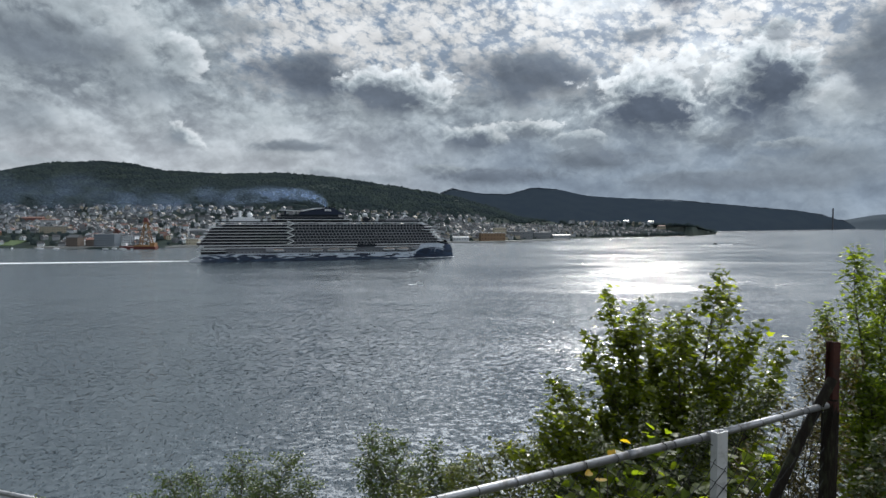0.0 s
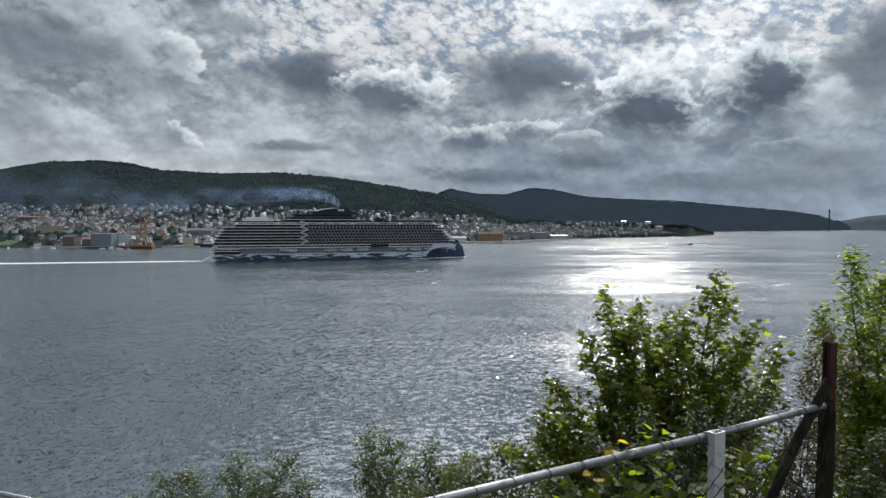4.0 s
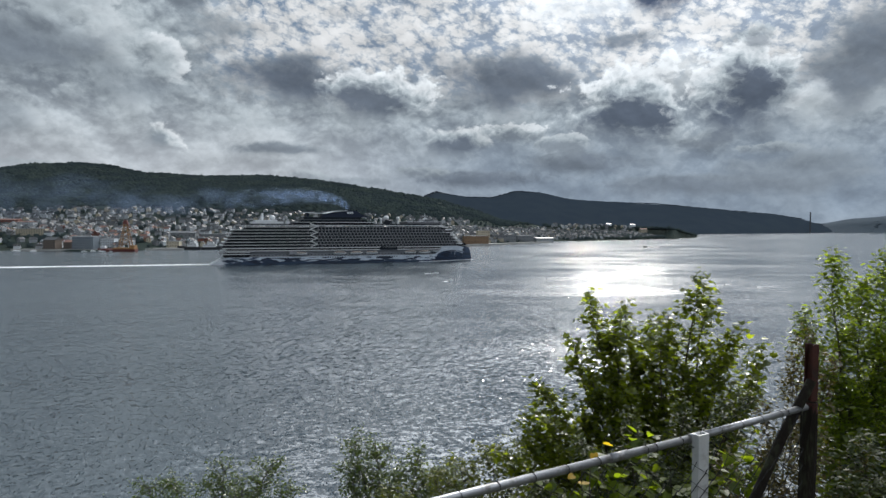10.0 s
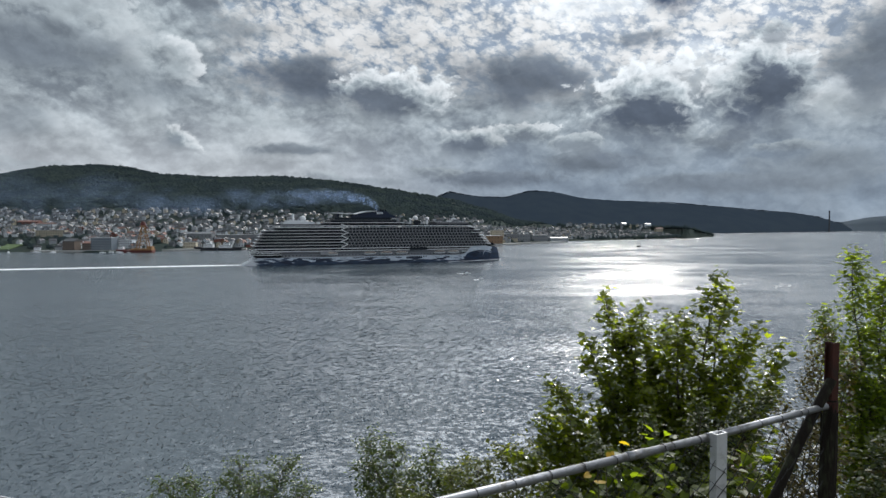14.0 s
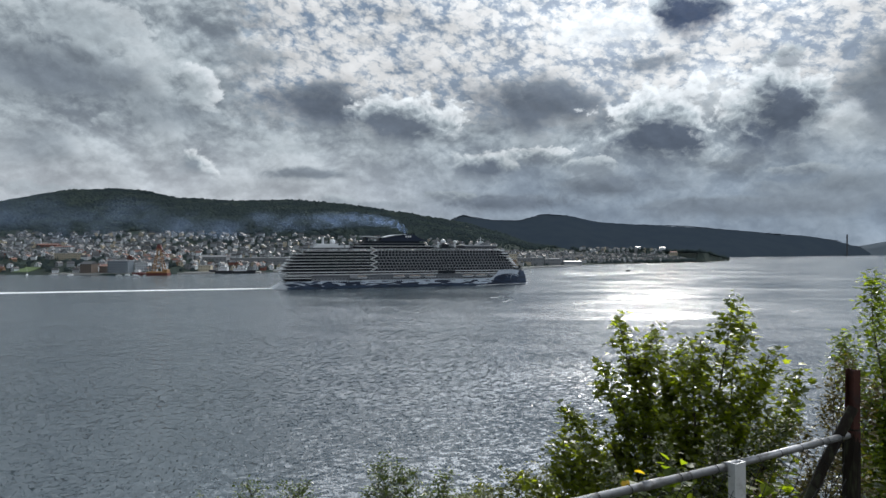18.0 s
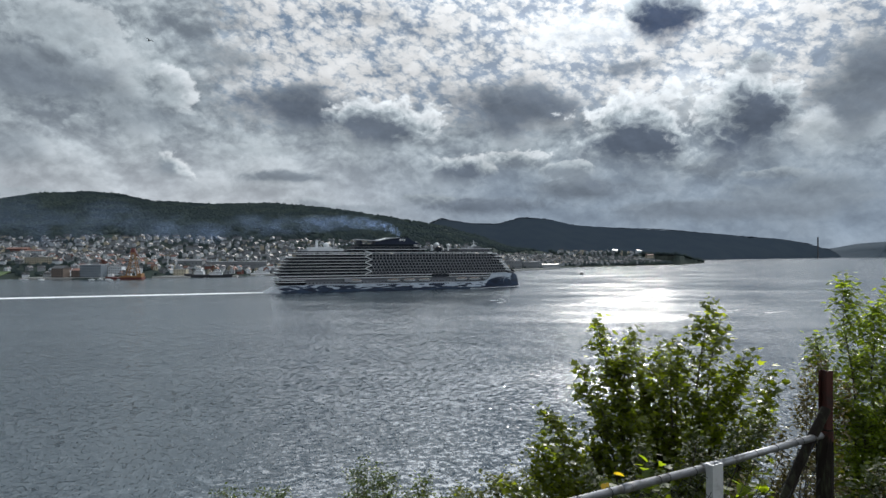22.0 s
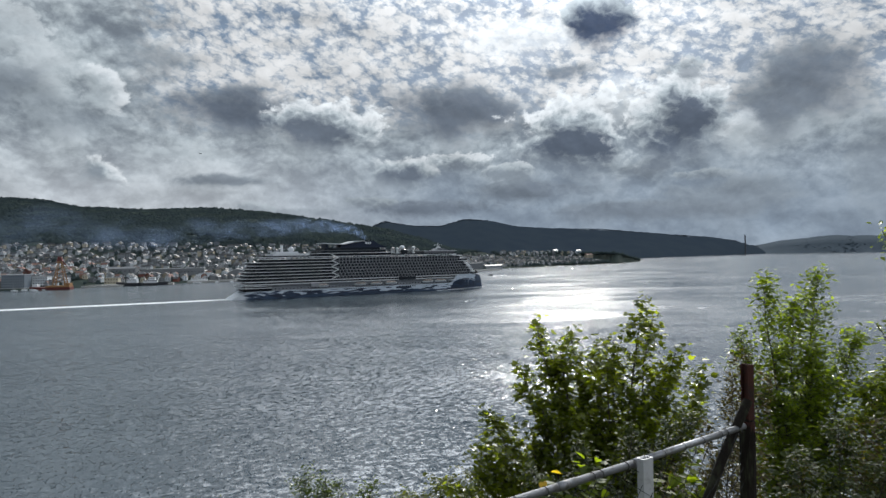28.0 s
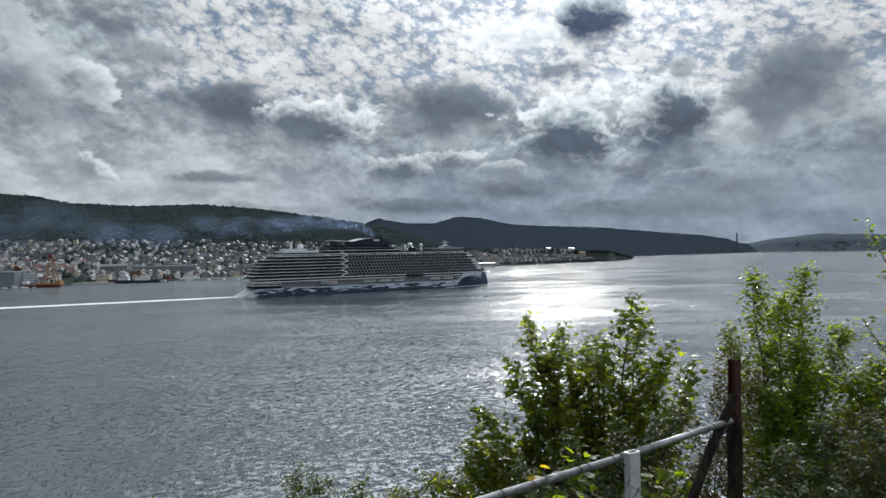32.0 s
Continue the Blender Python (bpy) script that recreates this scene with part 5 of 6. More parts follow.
rng = random.Random(17)
yacht_hull, yacht_cabin = ship_form(9.0, 2.8, 1.3).mesh("hull", SHIP_WHITE), Shape().prism([(-2.2, 1.1), (-1.9, 2.3), (1.0, 2.1), (2.4, 1.2)], -0.9, 0.9).mesh("cabin", SHIP_WHITE)
yacht_mast = Shape().tube([(0.6, 0, 1.5), (0.6, 0, 12.5)], [0.12, 0.07], 5).mesh("mast", STEEL)
for i in range(26):
    x = rng.choice((rng.uniform(-700, -620), rng.uniform(-540, -500), rng.uniform(-330, -150), rng.uniform(-150, 20)))
    y = float(np.interp(x, SHORE_X, SHORE_Y)) - rng.uniform(7, 26)
    boat = thing("sailing_boat", "small white sailing boat moored off the shore", "sailing boat", "moored boats", at=(x, y, 0), turn=rng.uniform(0, 360))
    part("hull", yacht_hull, SHIP_WHITE, boat)
    part("cabin", yacht_cabin, SHIP_WHITE, boat)
    part("mast", yacht_mast, STEEL, boat)


def build_launch(label):
    ob = thing("motorboat", label, "motorboat")
    part("hull", ship_form(5.5, 1.9, 0.7), SHIP_WHITE, ob)
    part("cabin", Shape().prism([(-1.4, 0.6), (-1.2, 1.5), (0.3, 1.45), (1.2, 0.7)], -0.7, 0.7), SHIP_WHITE, ob)
    part("windscreen", Shape().prism([(0.36, 1.4), (1.1, 0.85), (1.18, 0.85), (0.42, 1.46)], -0.6, 0.6), PANE, ob)
    s = Shape()
    for i in range(9):
        w = 0.5 + 0.14 * i
        s.v += [(-2.4 - 0.9 * i, -w, 0.08), (-2.4 - 0.9 * i, 0, 0.25 - 0.02 * i), (-2.4 - 0.9 * i, w, 0.08)]
    s.f = [(3 * i + k, 3 * i + k + 1, 3 * i + k + 4, 3 * i + k + 3) for i in range(8) for k in range(2)]
    part("stern_wash", s, BOW_FOAM, ob, "white stern wash")
    return ob


launch_a = build_launch("small white motorboat running beside the ship")
launch_b = build_launch("small white motorboat with white wash")
skiff = thing("skiff", "small dark skiff crossing the fjord", "motorboat")
part("hull", ship_form(9.0, 3.0, 1.3), DARK_HULL, skiff)
part("cabin", Shape().prism([(-2.5, 1.2), (-2.2, 3.2), (0.8, 3.0), (2.0, 1.3)], -1.2, 1.2), DARK_HULL, skiff)
s = Shape()
for i in range(12):
    w = 0.8 + 0.4 * i
    s.v += [(-4.0 - 2.5 * i, -w, 0.15), (-4.0 - 2.5 * i, 0, 0.4), (-4.0 - 2.5 * i, w, 0.15)]
s.f = [(3 * i + k, 3 * i + k + 1, 3 * i + k + 4, 3 * i + k + 3) for i in range(11) for k in range(2)]
part("stern_wash", s, BOW_FOAM, skiff, "white stern wash")

# bridge tower at the fjord's mouth
az = radians(31.63)
tower = thing("bridge_tower", "slim grey suspension bridge tower behind the ridge", "bridge", at=(4300 * math.sin(az), 4300 * math.cos(az), 0), turn=52)
for x in (-6, 6):
    part("tower_leg", Shape().box(x - 1.8, x + 1.8, -3, 3, -3, 122), SLATE, tower)
for z in (56, 118):
    part("cross_beam", Shape().box(-5, 5, -2, 2, z - 2, z + 2), SLATE, tower)

# a gull
GULL = material("dark_feathers", (0.08, 0.08, 0.085), 0.8, scale=3.0, vary=0.3)
gull = thing("gull", "dark gliding gull with spread wings", "bird")
part("body", Shape().ball((0, 0, 0), (0.30, 0.09, 0.09), 6, 8), GULL, gull, smooth=True)
part("tail", Shape().prism([(-0.25, -0.02), (-0.48, -0.03), (-0.48, 0.01), (-0.25, 0.03)], -0.08, 0.08), GULL, gull)
for sgn in (-1, 1):
    part("wing", Shape().add([(0.12, 0.06 * sgn, 0.04), (-0.12, 0.06 * sgn, 0.03), (0.14, 0.36 * sgn, 0.16), (-0.06, 0.36 * sgn, 0.15), (-0.06, 0.74 * sgn, 0.07), (-0.12, 0.74 * sgn, 0.06),
                              (0.0, 0.36 * sgn, 0.18), (0.0, 0.06 * sgn, 0.07)], [(0, 7, 6, 2), (7, 1, 3, 6), (2, 6, 4), (6, 3, 5, 4), (0, 2, 3, 1), (2, 4, 5, 3)]), GULL, gull)

# ---- the fence ----
GALV = material("galvanised_tube", (0.25, 0.255, 0.27), 0.42, 0.8, scale=9.0, vary=0.28, bump=0.15, depth=0.004, second=(0.15, 0.145, 0.14))
POST_ZINC = material("zinc_coated_post", (0.46, 0.47, 0.49), 0.5, 0.3, scale=7.0, vary=0.25, bump=0.15, depth=0.004, second=(0.33, 0.33, 0.34))
RUST = material("rusted_steel", (0.048, 0.017, 0.013), 0.85, 0.0, scale=7.0, vary=0.45, bump=0.5, depth=0.01, second=(0.030, 0.018, 0.016), gloss=0.2)
WIRE = material("dull_fence_wire", (0.016, 0.017, 0.018), 0.85, 0.0, scale=30.0, vary=0.3, gloss=0.1)
BARK_WOOD = material("weathered_brace", (0.016, 0.013, 0.011), 0.9, scale=9.0, vary=0.6, bump=0.8, depth=0.012, second=(0.038, 0.042, 0.026), stretch=(1, 1, 0.22), gloss=0.1)

RAIL = [Vector((-1.60, 1.715, 42.85)), Vector((1.452, 3.366, 42.85)), Vector((2.41, 3.925, 42.85))]


def rail_at(s):
    """A point on the top rail, s metres from its first end, and the way along it."""
    for a, b in zip(RAIL, RAIL[1:]):
        l = (b - a).length
        if s <= l or b is RAIL[-1]:
            return a + (b - a) * (s / l), (b - a).normalized()
        s -= l


fence = thing("chain_link_fence", "galvanised chain-link fence with a tubular top rail", "fence", at=(0, 0, 0))
R_TUBE = 0.0205
part("top_rail", Shape().tube([RAIL[0], RAIL[1]], R_TUBE, 14), GALV, fence, "galvanised tubular top rail", smooth=True)
part("top_rail", Shape().tube([RAIL[1] + Vector((0.012, 0.006, 0.002)), RAIL[2]], R_TUBE * 0.98, 14), GALV, fence, "galvanised tubular top rail", smooth=True)
part("rail_sleeve", Shape().tube([RAIL[1] + (RAIL[0] - RAIL[1]).normalized() * s for s in (0.50, 0.62)], R_TUBE * 1.14, 14), GALV, fence, smooth=True)
way = (RAIL[1] - RAIL[0]).normalized()
across = Vector((-way.y, way.x, 0))
p1 = RAIL[1]


def folded_post(base, top):
    """A folded steel channel: a web with two flanges and a small lip."""
    s = Shape()
    w, t, d = 0.041, 0.006, 0.036
    for u0, u1, v0, v1 in ((-w, w, 0, t), (-w, -w + t, t, d), (w - t, w, t, d), (-w, -w + 0.018, d, d + t), (w - 0.018, w, d, d + t)):
        v = [base + Vector((0, 0, z)) + way * u + across * (v_ - 0.065) for u in (u0, u1) for v_ in (v0, v1) for z in (0, top - base.z)]
        s.add([tuple(q) for q in v], [(0, 1, 3, 2), (4, 6, 7, 5), (0, 4, 5, 1), (2, 3, 7, 6), (0, 2, 6, 4), (1, 5, 7, 3)])
    return s


part("post", folded_post(Vector((p1.x, p1.y, 41.3)), 42.885), POST_ZINC, fence, "folded galvanised fence post")
p0 = RAIL[0] + way * 0.2
part("post", folded_post(Vector((p0.x, p0.y, 41.3)), 42.885), GALV, fence, "folded galvanised fence post")
part("post_clip", Shape().tube([p1 - way * 0.045 + across * 0.0, p1 + way * 0.05], R_TUBE * 1.22, 14), GALV, fence, smooth=True)
# mesh wires: each zigzags down from the rail, and its turns hook the next one
PITCH, HALF, DROP = 0.074, 0.037, 0.050
total = sum((b - a).length for a, b in zip(RAIL, RAIL[1:]))
count = int((total - 0.10) / PITCH)
for i in range(count):
    pts = []
    for k in range(26):
        s = (i + 0.5) * PITCH + (HALF if (k + i) % 2 else -HALF) * 1.04
        q, w = rail_at(min(max(s, 0.0), total))
        side = Vector((-w.y, w.x, 0)) * (0.0022 if (k + i) % 2 else -0.0022)
        sag = 0.006 * math.sin(k * 0.35 + i)
        pts.append(q + Vector((0, 0, -0.022 - DROP * k)) + side - Vector((-w.y, w.x, 0)) * (0.074 - 0.05 * max(0, 1 - k / 3) + sag))
    part("mesh_wire", Shape().tube(pts, 0.0026, 4, False), WIRE, fence)
tie_r = R_TUBE + 0.0022
rng = random.Random(8)
s = 0.25
while s < total - 0.05:
    q, w = rail_at(s)
    a, b = Vector((-w.y, w.x, 0)), Vector((0, 0, 1))
    loop = [q + tie_r * (math.cos(t) * a + math.sin(t) * b) + w * (0.012 * math.sin(0.5 * t)) for t in [2 * math.pi * j / 10 for j in range(11)]]
    part("tie_wire", Shape().tube(loop, 0.0016, 4, False), WIRE, fence)
    s += rng.choice((0.066, 0.132, 0.132, 0.198))

gate_post = thing("rusty_post", "rusted steel gate post with a diagonal brace beside the fence", "post", at=(2.452, 3.97, 40.6))
s = Shape()
for u0, u1, v0, v1 in ((-0.027, 0.027, -0.030, -0.024), (-0.027, 0.027, 0.024, 0.030), (-0.004, 0.004, -0.024, 0.024), (-0.027, -0.022, -0.024, -0.013), (0.022, 0.027, -0.024, -0.013)):
    s.box(u0, u1, v0, v1, 0.0, 2.645)
post = part("column", s, RUST, gate_post, "rust-red steel column")
post.rotation_euler = (0, radians(0.5), radians(18))
sleeve = part("sleeve", Shape().tube([(-0.012, 0, 0.0), (-0.005, 0.0, 1.2), (0.012, 0.0, 2.15), (0.018, 0, 2.28)], [0.058, 0.054, 0.048, 0.036], 9), BARK_WOOD, gate_post, "dark weathered timber sleeve")
part("collar", Shape().tube([(0.018, 0, 2.20), (0.019, 0, 2.27)], 0.041, 10), RUST, gate_post, "rusted collar")
brace = part("brace", Shape().tube([(-0.01, -0.05, 2.42), (-0.22, -0.10, 2.08), (-0.43, -0.17, 1.70), (-0.78, -0.22, 1.05)], [0.030, 0.031, 0.031, 0.032], 9), BARK_WOOD, gate_post, "dark weathered diagonal brace")

for k in range(7):
    a0 = 0.9 * k
    part("ivy_stem", Shape().tube([(-0.008 + 0.002 * j + 0.046 * math.cos(a0 + 0.5 * j), 0.046 * math.sin(a0 + 0.5 * j), 0.245 * j) for j in range(10)], [0.010 - 0.0006 * j for j in range(10)], 5), BARK_WOOD, gate_post, "dark woody stem wound round the post")

# ---- plants on the bank ----


def leaf_material(name, colour, other, through=0.45, gloss=0.42, rough=0.29):
    """Leaves: glossy on top, letting light through, no two quite alike."""
    m = bpy.data.materials.new(name)
    m.use_nodes = True
    g = Graph(m.node_tree)
    rnd = g.node("ShaderNodeNewGeometry").outputs["Random Per Island"]
    at = g.node("ShaderNodeTexCoord").outputs["Object"]
    patch = g.smooth(g.noise(at, 1.3, 3.0), 0.4, 0.65)
    base = g.mix(g.math("MULTIPLY_ADD", rnd, 0.7, g.math("MULTIPLY", patch, 0.3)), colour, other)
    lit = g.vec("SCALE", base)
    g.link(g.math("MULTIPLY_ADD", g.noise(at, 35.0, 2.0), 0.6, 0.7), lit.node.inputs["Scale"])
    p = g.node("ShaderNodeBsdfPrincipled", {"Base Color": lit, "Roughness": rough, "Specular IOR Level": gloss})
    glow = g.vec("MULTIPLY", lit, (3.1, 3.25, 0.7))
    t = g.node("ShaderNodeBsdfTranslucent", {"Color": glow})
    s = g.node("ShaderNodeMixShader", {0: g.math("MULTIPLY_ADD", rnd, 1.3 * through, 0.3 * through)})
    g.link(p.outputs[0], s.inputs[1]), g.link(t.outputs[0], s.inputs[2])
    g.link(s.outputs[0], g.node("ShaderNodeOutputMaterial").inputs[0])
    return m


MAPLE_LEAF = leaf_material("maple_leaf", (0.042, 0.060, 0.014), (0.165, 0.185, 0.030), 0.55)
ALDER_LEAF = leaf_material("alder_leaf", (0.060, 0.088, 0.023), (0.190, 0.225, 0.046), 0.52)
BUSH_LEAF = leaf_material("grey_green_leaf", (0.030, 0.048, 0.016), (0.095, 0.125, 0.036), 0.38)
LIGHT_LEAF = leaf_material("yellow_green_leaf", (0.040, 0.054, 0.014), (0.130, 0.140, 0.024), 0.35, 0.35, 0.45)
# leaf colour darkened to give the low scrub its shade
SHADE_LEAF = leaf_material("shaded_scrub_leaf", (0.020, 0.032, 0.012), (0.058, 0.072, 0.020), 0.25, 0.2, 0.45)
HAZEL_LEAF = leaf_material("hazel_leaf", (0.038, 0.056, 0.014), (0.155, 0.180, 0.030), 0.50)
VINE_LEAF = leaf_material("vine_leaf", (0.030, 0.046, 0.010), (0.125, 0.155, 0.020), 0.60, 0.2, 0.45)
# browned leaves, darkened further for the dense shade round the post
DRY_LEAF = leaf_material("browning_leaf", (0.055, 0.040, 0.016), (0.085, 0.074, 0.022), 0.3, 0.2, 0.5)
BARK = material("grey_brown_bark", (0.060, 0.048, 0.036), 0.9, scale=12.0, vary=0.4, bump=0.4, depth=0.004)

MAPLE_SHAPE = [(0.0, 0.0), (0.16, 0.10), (0.46, 0.02), (0.36, 0.24), (0.56, 0.52), (0.24, 0.50), (0.0, 1.0), (-0.24, 0.50), (-0.56, 0.52), (-0.36, 0.24), (-0.46, 0.02), (-0.16, 0.10)]
HEART_SHAPE = [(0.0, 0.0), (0.22, -0.12), (0.44, 0.05), (0.46, 0.34), (0.26, 0.70), (0.0, 1.0), (-0.26, 0.70), (-0.46, 0.34), (-0.44, 0.05), (-0.22, -0.12)]
OVAL_SHAPE = [(0.0, 0.0), (0.22, 0.28), (0.24, 0.58), (0.0, 1.0), (-0.24, 0.58), (-0.22, 0.28)]


def leaves_mesh(name, places, ways, size, outline, mat, nrng, droop=0.5):
    """Small folded leaves at the given places."""
    n, k = len(places), len(outline)
    t = np.array([(x, y, 0.22 * abs(x) - 0.10 * y * y) for x, y in outline])
    up = np.stack([nrng.normal(0, 0.5, n), nrng.normal(0, 0.5, n), np.ones(n)], -1)
    up /= np.linalg.norm(up, axis=1)[:, None]
    fwd = ways + nrng.normal(0, 0.7, (n, 3)) + np.array([0, 0, -droop])
    fwd -= (fwd * up).sum(1)[:, None] * up
    fwd /= np.linalg.norm(fwd, axis=1)[:, None] + 1e-9
    side = np.cross(fwd, up)
    sz = size * nrng.uniform(0.6, 1.25, n)[:, None, None]
    v = places[:, None] + sz * (t[None, :, 0:1] * side[:, None] + t[None, :, 1:2] * fwd[:, None] + t[None, :, 2:3] * up[:, None])
    f = np.array([(0, i, i + 1) for i in range(1, k - 1)])[None] + k * np.arange(n)[:, None, None]
    return raw_mesh(name, v.reshape(-1, 3), f.reshape(-1, 3), mat)


def plant(name, label, category, base, tips, leaf, size, per_shoot, shoots, reach, outline=OVAL_SHAPE, trunk=0.03, seed=1, bare=0.25, lean=0.3, group="", droop=0.4, taper=0.85):
    """A tree or shrub: limbs from the base to each tip, shoots along them, and leaves along the shoots. All places are in the world."""
    rng, nrng = random.Random(seed), np.random.default_rng(seed)
    base = Vector(base)
    ob = thing(name, label, category, group, at=base)
    twigs, places, ways = Shape(), [], []
    for tip in tips:
        tip = Vector(tip) - base
        bend = Vector((tip.x * rng.uniform(0.25, 0.5), tip.y * rng.uniform(0.25, 0.5), tip.z * rng.uniform(0.48, 0.6)))
        pts = []
        for i in range(9):
            u = i / 8
            p = 2 * u * (1 - u) * bend + u * u * tip
            pts.append(p + Vector((rng.uniform(-1, 1), rng.uniform(-1, 1), 0)) * 0.025 * math.sin(math.pi * u) * tip.length / 2)
        part("limb", Shape().tube(pts, [trunk * (1 - 0.86 * i / 8) for i in range(9)], 6), BARK, ob, smooth=True)
        for j in range(shoots):
            u = bare + (1 - bare) * ((j + rng.random()) / shoots)
            i = min(int(u * 8), 7)
            q = pts[i].lerp(pts[i + 1], u * 8 - i)
            a = rng.uniform(0, 2 * math.pi)
            r = reach * (1.15 - taper * u) * rng.uniform(0.55, 1.2)
            if u > 0.93:
                r = reach * (1.03 - taper)
            d = Vector((math.cos(a), math.sin(a), rng.uniform(0.0, 0.9) + lean)).normalized()
            e = q + d * r + Vector((0, 0, -0.08 * r))
            m = q.lerp(e, 0.5) + Vector((0, 0, 0.07 * r))
            twigs.tube([q, m, e], [trunk * 0.22, trunk * 0.13, trunk * 0.05], 4, False)
            for k in range(per_shoot):
                w = (k + rng.random()) / per_shoot
                w = 0.15 + 0.9 * w
                c = q.lerp(m, 2 * w) if w < 0.5 else m.lerp(e, 2 * w - 1)
                places.append(c + Vector([rng.gauss(0, 1) for _ in range(3)]) * size * 0.75)
                ways.append(d)
    tagged(part("twig", twigs, BARK, ob), kind="stuff")
    part("crown", leaves_mesh("crown", np.array(places), np.array(ways), size, outline, leaf, nrng, droop), leaf, ob)
    return ob


plant("maple_tree", "young green maple leaning over the bank", "tree", (2.95, 8.05, 38.1),
      ((2.08, 8.0, 43.08), (2.62, 8.3, 42.92), (3.46, 7.9, 43.34), (3.74, 8.2, 43.10), (4.22, 7.8, 42.42), (1.84, 7.8, 42.52), (1.42, 7.9, 41.62), (3.05, 8.5, 42.75), (4.1, 8.2, 41.5), (0.95, 7.9, 41.1), (1.2, 7.7, 41.35), (1.6, 7.6, 41.2), (1.45, 8.1, 41.95), (2.4, 7.5, 42.0), (3.3, 7.5, 42.1), (2.9, 7.7, 42.75), (2.3, 8.2, 42.7), (3.85, 7.8, 42.7), (1.9, 7.7, 41.6), (2.8, 7.4, 41.5), (2.35, 7.9, 42.8), (3.1, 8.0, 42.85), (2.0, 7.6, 42.2), (3.6, 7.6, 42.4), (1.2, 7.5, 41.7), (4.25, 8.0, 42.0), (2.75, 8.1, 42.3)),
      MAPLE_LEAF, 0.086, 16, 54, 0.74, MAPLE_SHAPE, 0.034, 21, 0.26, taper=0.95)
plant("alder_tree", "slender green alder behind the rusty post", "tree", (4.55, 6.5, 40.2),
      ((4.17, 6.4, 43.68), (4.95, 6.6, 43.70), (4.56, 6.5, 43.42), (5.32, 6.5, 43.05), (4.02, 6.6, 43.05), (4.75, 6.4, 42.9), (5.1, 6.8, 42.6), (4.3, 6.3, 42.4), (5.6, 6.4, 42.5)),
      ALDER_LEAF, 0.064, 32, 74, 0.52, OVAL_SHAPE, 0.022, 22, 0.22)
plant("hazel_bush", "dense dark green hazel bush on the bank", "bush", (5.4, 6.0, 40.0),
      ((4.95, 5.9, 42.6), (5.4, 6.1, 42.75), (5.95, 6.2, 42.95), (6.5, 6.2, 43.0), (4.7, 5.7, 41.9), (5.8, 5.7, 42.3), (5.2, 5.5, 41.9), (6.3, 5.7, 42.2)),
      HAZEL_LEAF, 0.070, 32, 66, 0.6, OVAL_SHAPE, 0.022, 23, 0.15)
plant("birch_branch_tree", "leafy birch at the edge of the view", "tree", (6.1, 5.2, 40.4),
      ((4.45, 5.1, 44.14), (5.2, 5.0, 44.45), (4.36, 5.1, 43.34), (6.4, 5.3, 44.9)),
      ALDER_LEAF, 0.060, 9, 26, 0.26, OVAL_SHAPE, 0.02, 24, 0.55)
plant("rowan_bush", "bushy green rowan below the fence", "bush", (-0.7, 14.0, 34.0),
      ((-1.64, 14.0, 39.2), (-1.15, 14.2, 39.0), (-0.18, 14.0, 38.86), (0.45, 13.8, 38.64), (-1.75, 14.2, 38.5), (-0.6, 13.6, 38.6), (0.1, 14.2, 38.2), (0.95, 14.0, 38.3)),
      BUSH_LEAF, 0.085, 26, 76, 0.80, OVAL_SHAPE, 0.035, 25, 0.4, taper=0.6)
plant("willow_bush", "pale grey-green willow scrub below the fence", "bush", (-4.2, 12.0, 35.0),
      ((-5.3, 12.1, 38.98), (-4.75, 12.0, 39.08), (-3.9, 12.2, 39.28), (-3.45, 11.8, 39.0), (-3.02, 12.0, 39.36), (-2.6, 12.1, 38.9), (-5.7, 12.0, 38.6), (-2.3, 11.8, 38.4)),
      BUSH_LEAF, 0.065, 30, 84, 0.80, OVAL_SHAPE, 0.03, 26, 0.4, taper=0.55)
plant("elder_bush", "yellow-green elder scrub beside the maple", "bush", (1.1, 9.5, 37.0),
      ((1.0, 9.4, 40.55), (1.5, 9.6, 40.65), (0.5, 9.5, 40.35), (1.9, 9.2, 40.75), (0.1, 9.7, 40.1), (-0.6, 9.8, 39.75)),
      LIGHT_LEAF, 0.075, 24, 60, 0.6, OVAL_SHAPE, 0.025, 27, 0.35, taper=0.55)
plant("bramble", "tangled bramble with browning leaves round the post", "shrub", (3.0, 5.3, 40.2),
      ((3.15, 5.3, 42.92), (3.3, 5.4, 43.10), (3.5, 5.3, 42.9), (2.85, 5.2, 42.50), (2.4, 5.0, 42.15), (3.0, 4.8, 42.3), (3.6, 5.0, 42.2)),
      DRY_LEAF, 0.045, 20, 46, 0.36, OVAL_SHAPE, 0.012, 28, 0.2, 0.5)
plant("vine", "broad-leaved vine climbing behind the fence", "climber", (1.9, 4.6, 40.4),
      ((1.2, 4.4, 42.28), (1.6, 4.6, 42.36), (2.0, 4.4, 42.30), (2.4, 4.6, 42.34), (0.9, 4.3, 42.15), (1.8, 4.2, 42.2)),
      VINE_LEAF, 0.085, 8, 22, 0.26, HEART_SHAPE, 0.012, 29, 0.2)
plant("bramble", "low green bramble at the foot of the rusty post", "shrub", (3.6, 4.6, 40.3),
      ((3.1, 4.4, 42.5), (3.6, 4.6, 42.6), (4.1, 4.6, 42.55), (3.4, 4.1, 42.2), (4.4, 4.8, 42.4), (3.9, 4.2, 42.1), (2.9, 4.2, 42.2)),
      SHADE_LEAF, 0.052, 26, 60, 0.46, OVAL_SHAPE, 0.012, 30, 0.15)
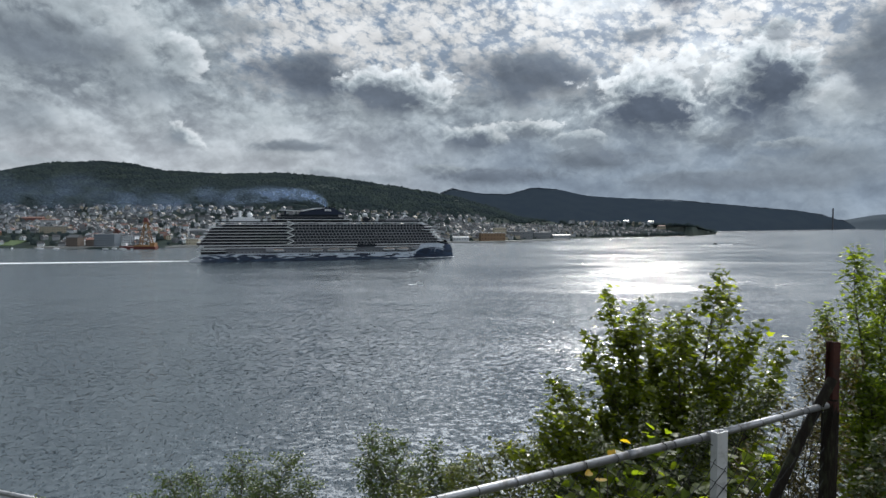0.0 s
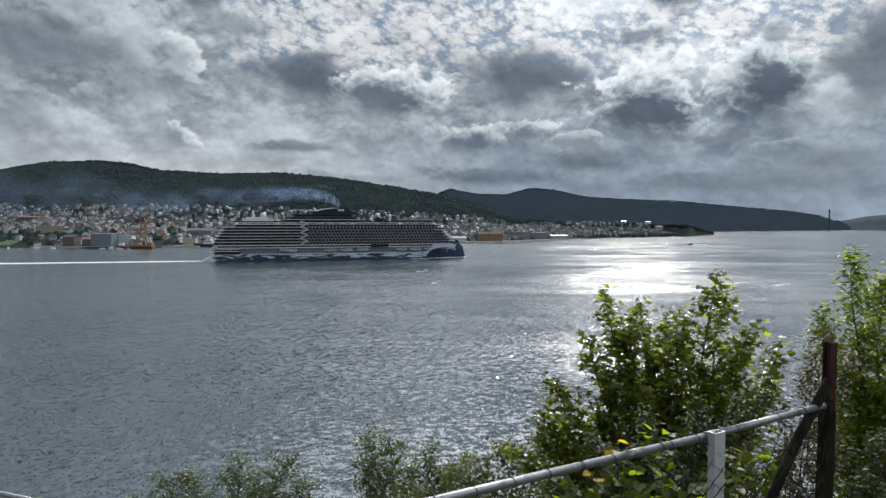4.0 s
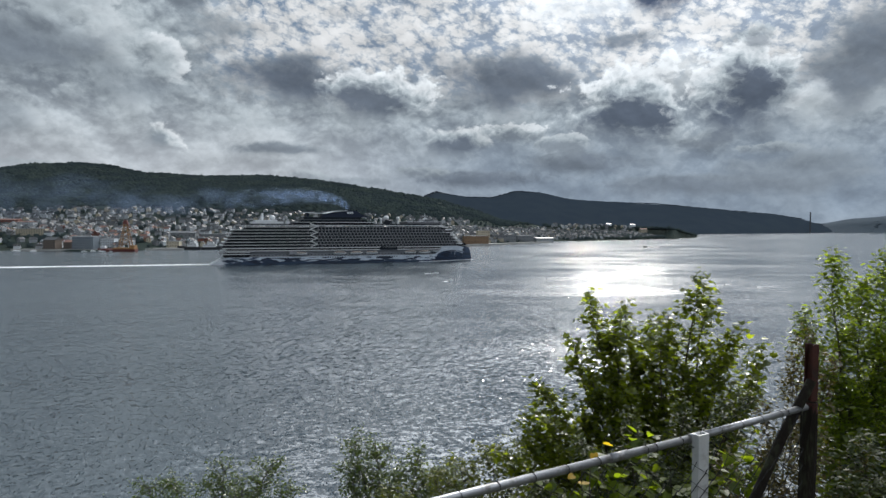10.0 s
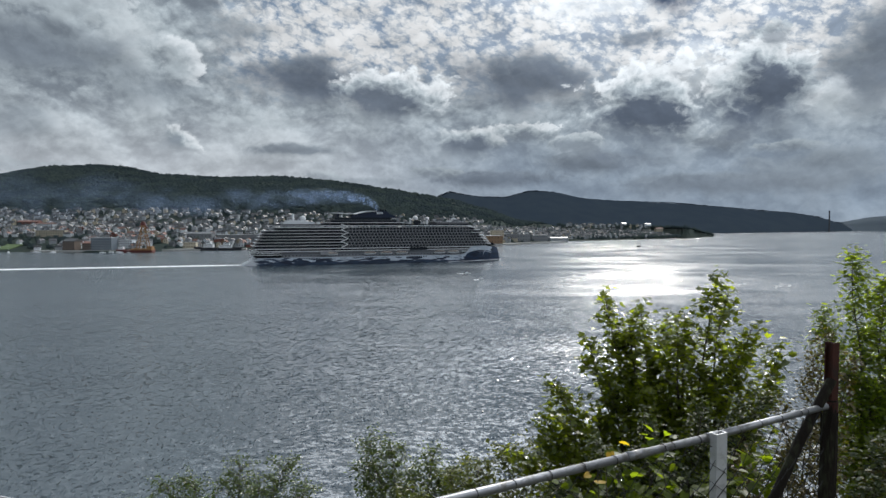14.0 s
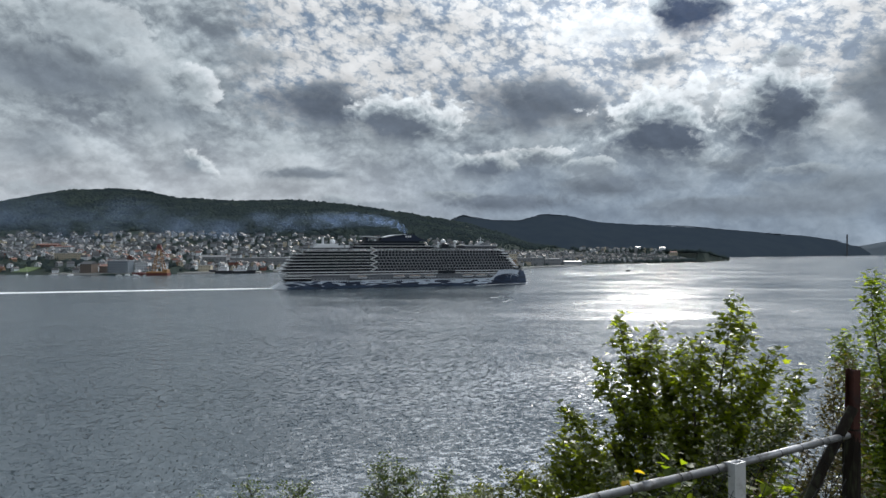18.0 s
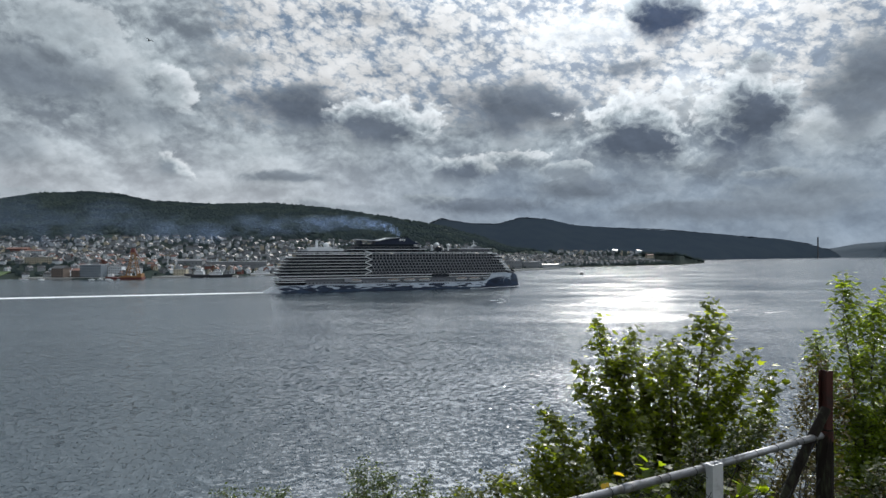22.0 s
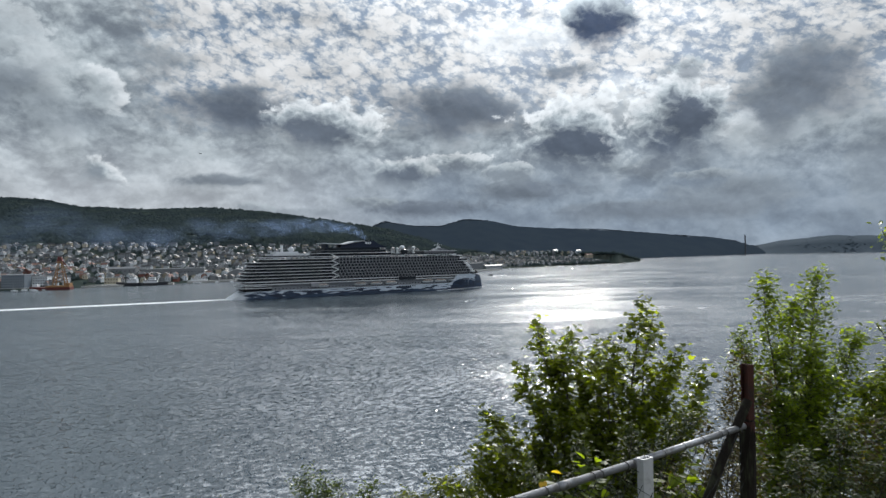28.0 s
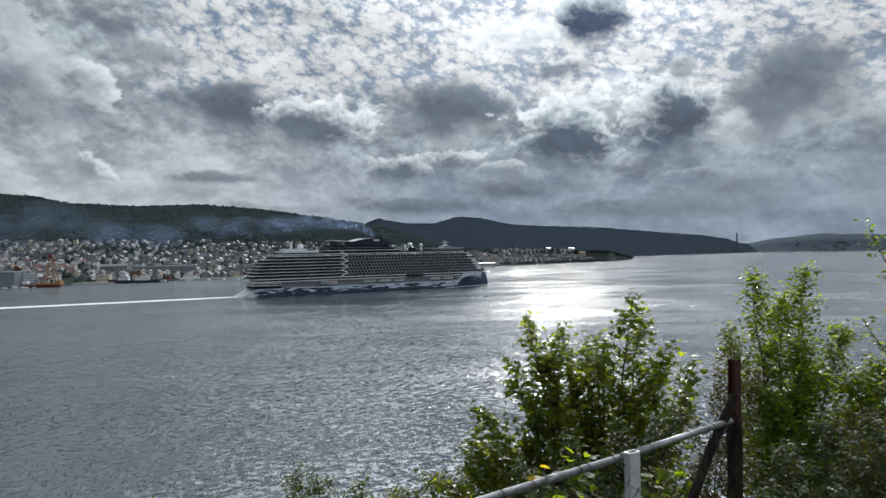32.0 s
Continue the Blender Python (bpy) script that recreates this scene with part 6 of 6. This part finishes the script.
plant("bramble", "bramble with dry brown leaves under the alder", "shrub", (4.4, 5.2, 40.3),
      ((4.0, 5.0, 42.5), (4.5, 5.2, 42.45), (4.9, 5.2, 42.3), (4.2, 4.8, 42.0), (4.7, 4.9, 41.9)),
      DRY_LEAF, 0.055, 18, 50, 0.46, OVAL_SHAPE, 0.012, 31, 0.15)
plant("hawthorn", "dark hawthorn scrub behind the fence", "shrub", (2.2, 6.2, 39.5),
      ((1.5, 6.0, 41.9), (2.0, 6.2, 42.1), (2.6, 6.2, 42.2), (3.2, 6.2, 42.3), (1.1, 6.0, 41.5), (2.3, 5.8, 41.6), (3.6, 6.0, 42.0)),
      SHADE_LEAF, 0.060, 28, 60, 0.55, OVAL_SHAPE, 0.02, 32, 0.15)

# ---- the white shed below ----
CLAP = material("pale_roof_sheets", (0.50, 0.52, 0.54), 0.5, scale=3.0, vary=0.22, bump=0.2, depth=0.003, jitter=0.08)
shed = thing("shed", "shed with a pale sheet-metal pitched roof below the path", "shed", at=(-6.2, 9.57, 35.04), turn=-20)
part("wall", Shape().add([(-7.0, -2.2, -1.6), (0.2, -2.2, -1.6), (0.2, 2.2, -1.6), (-7.0, 2.2, -1.6), (-7.0, -2.2, 2.9), (0.2, -2.2, 2.9), (0.2, 2.2, 2.9), (-7.0, 2.2, 2.9), (-7.0, 0, 4.55), (0.2, 0, 4.55)],
                         [(0, 1, 5, 4), (2, 3, 7, 6), (1, 2, 6, 9, 5), (3, 0, 4, 8, 7), (0, 3, 2, 1), (4, 5, 9, 8), (6, 7, 8, 9)]), PAINTS["white"], shed)
part("ridge_cap", Shape().tube([(-7.1, 0, 4.66), (0.42, 0, 4.66)], 0.04, 10), GALV, shed, "pale metal ridge cap", smooth=True)
for sgn in (-1, 1):
    for i in range(9):
        y0, y1 = 0.28 * i, 0.28 * (i + 1) + 0.03
        s = Shape()
        s.add([(-7.1, sgn * y, 4.63 - 0.75 * y + dz) for y, dz in ((y0, 0.0), (y1, 0.025), (y1, 0.0), (y0, -0.03))] + [(0.42, sgn * y, 4.63 - 0.75 * y + dz) for y, dz in ((y0, 0.0), (y1, 0.025), (y1, 0.0), (y0, -0.03))],
              [(0, 1, 5, 4), (1, 2, 6, 5), (2, 3, 7, 6), (3, 0, 4, 7), (0, 3, 2, 1), (4, 5, 6, 7)])
        part("roof_sheet", s, CLAP, shed)
AUTUMN_LEAF = leaf_material("yellow_autumn_leaf", (0.36, 0.20, 0.03), (0.42, 0.30, 0.05), 0.35)
plant("vine", "vine shoot with a few yellow autumn leaves", "climber", (1.05, 4.05, 41.6), ((1.07, 4.0, 42.62), (0.98, 3.95, 42.50)), AUTUMN_LEAF, 0.075, 1, 2, 0.06, HEART_SHAPE, 0.008, 41, 0.80)
plant("weed", "small dark weed sprouting by the shed's coping", "weed", (-6.25, 9.45, 39.3), ((-6.15, 9.45, 39.86), (-6.3, 9.45, 39.7)), MAPLE_LEAF, 0.06, 3, 5, 0.08, OVAL_SHAPE, 0.012, 40, 0.5)


# ---- what moves ----
def ship_pose(t, x=0.0, y=0.0, z=0.0, turn=0.0):
    """The ship's pose at t seconds, or a point x ahead of its stern, y to port, z up."""
    head = 17.6 + 0.165 * t
    return pose(-280.8 + 4.78 * t - 0.0045 * t * t, 709.7 - 0.73 * t - 0.0045 * t * t, 0, 0, 0, head) @ pose(LONG * x, LONG * y, z, 0, 0, turn)


def course(thing_, rows):
    """Key a boat along rows of seconds, x, y, with its bow along its way."""
    out = []
    for i, (t, x, y) in enumerate(rows):
        (_, ax, ay), (_, bx, by) = rows[max(i - 1, 0)], rows[min(i + 1, len(rows) - 1)]
        out.append((t, pose(x, y, 0, 0, 0, math.degrees(math.atan2(by - ay, bx - ax)))))
    walk(thing_, out)


def motions():
    times = [2.0 * i for i in range(17)]
    walk(cruise_ship, [(t, ship_pose(t)) for t in times])
    walk(bow_wave, [(t, ship_pose(t)) for t in times])
    walk(wake, [(t, ship_pose(t, 4, -2, 0, -5.0 + 0.085 * t)) for t in times])
    for i, (o, back, side, up) in enumerate(puffs):
        drift = min(0.012 * back, 1.2)
        walk(o, [(t, ship_pose(t, 140 - back - drift * (t - 16), -3 + side + 0.2 * back, 61.5 + up + 0.03 * (t - 16) * (i % 3))) for t in times])
    course(launch_a, [(0, -22, 560), (3.4, -13.7, 563), (7, -4.4, 567), (10, 8.5, 570), (13, 20.5, 569), (20, 52, 566), (26, 80, 575), (32, 108, 585)])
    course(launch_b, [(0, -16.3, 447), (3.4, -2.9, 458), (7, 9.3, 480), (14, 33, 510), (20, 55, 540), (26, 78, 565), (32, 100, 590)])
    course(skiff, [(0, 533, 1238), (6, 480, 1262), (13, 400, 1240), (19, 322, 1215), (23, 272, 1195), (28, 215, 1180), (32, 172, 1170)])
    walk(gull, [(0, pose(-240, 60, 150, 0, 0, -40)), (14, pose(-62, 80, 95, 0, 0, -40)), (23, pose(-43.6, 105, 76, -12, 0, -35)), (28, pose(-47.4, 180, 72.8, -8, 0, -20)), (32, pose(-46, 320, 58, 0, 0, 20))])


motions()
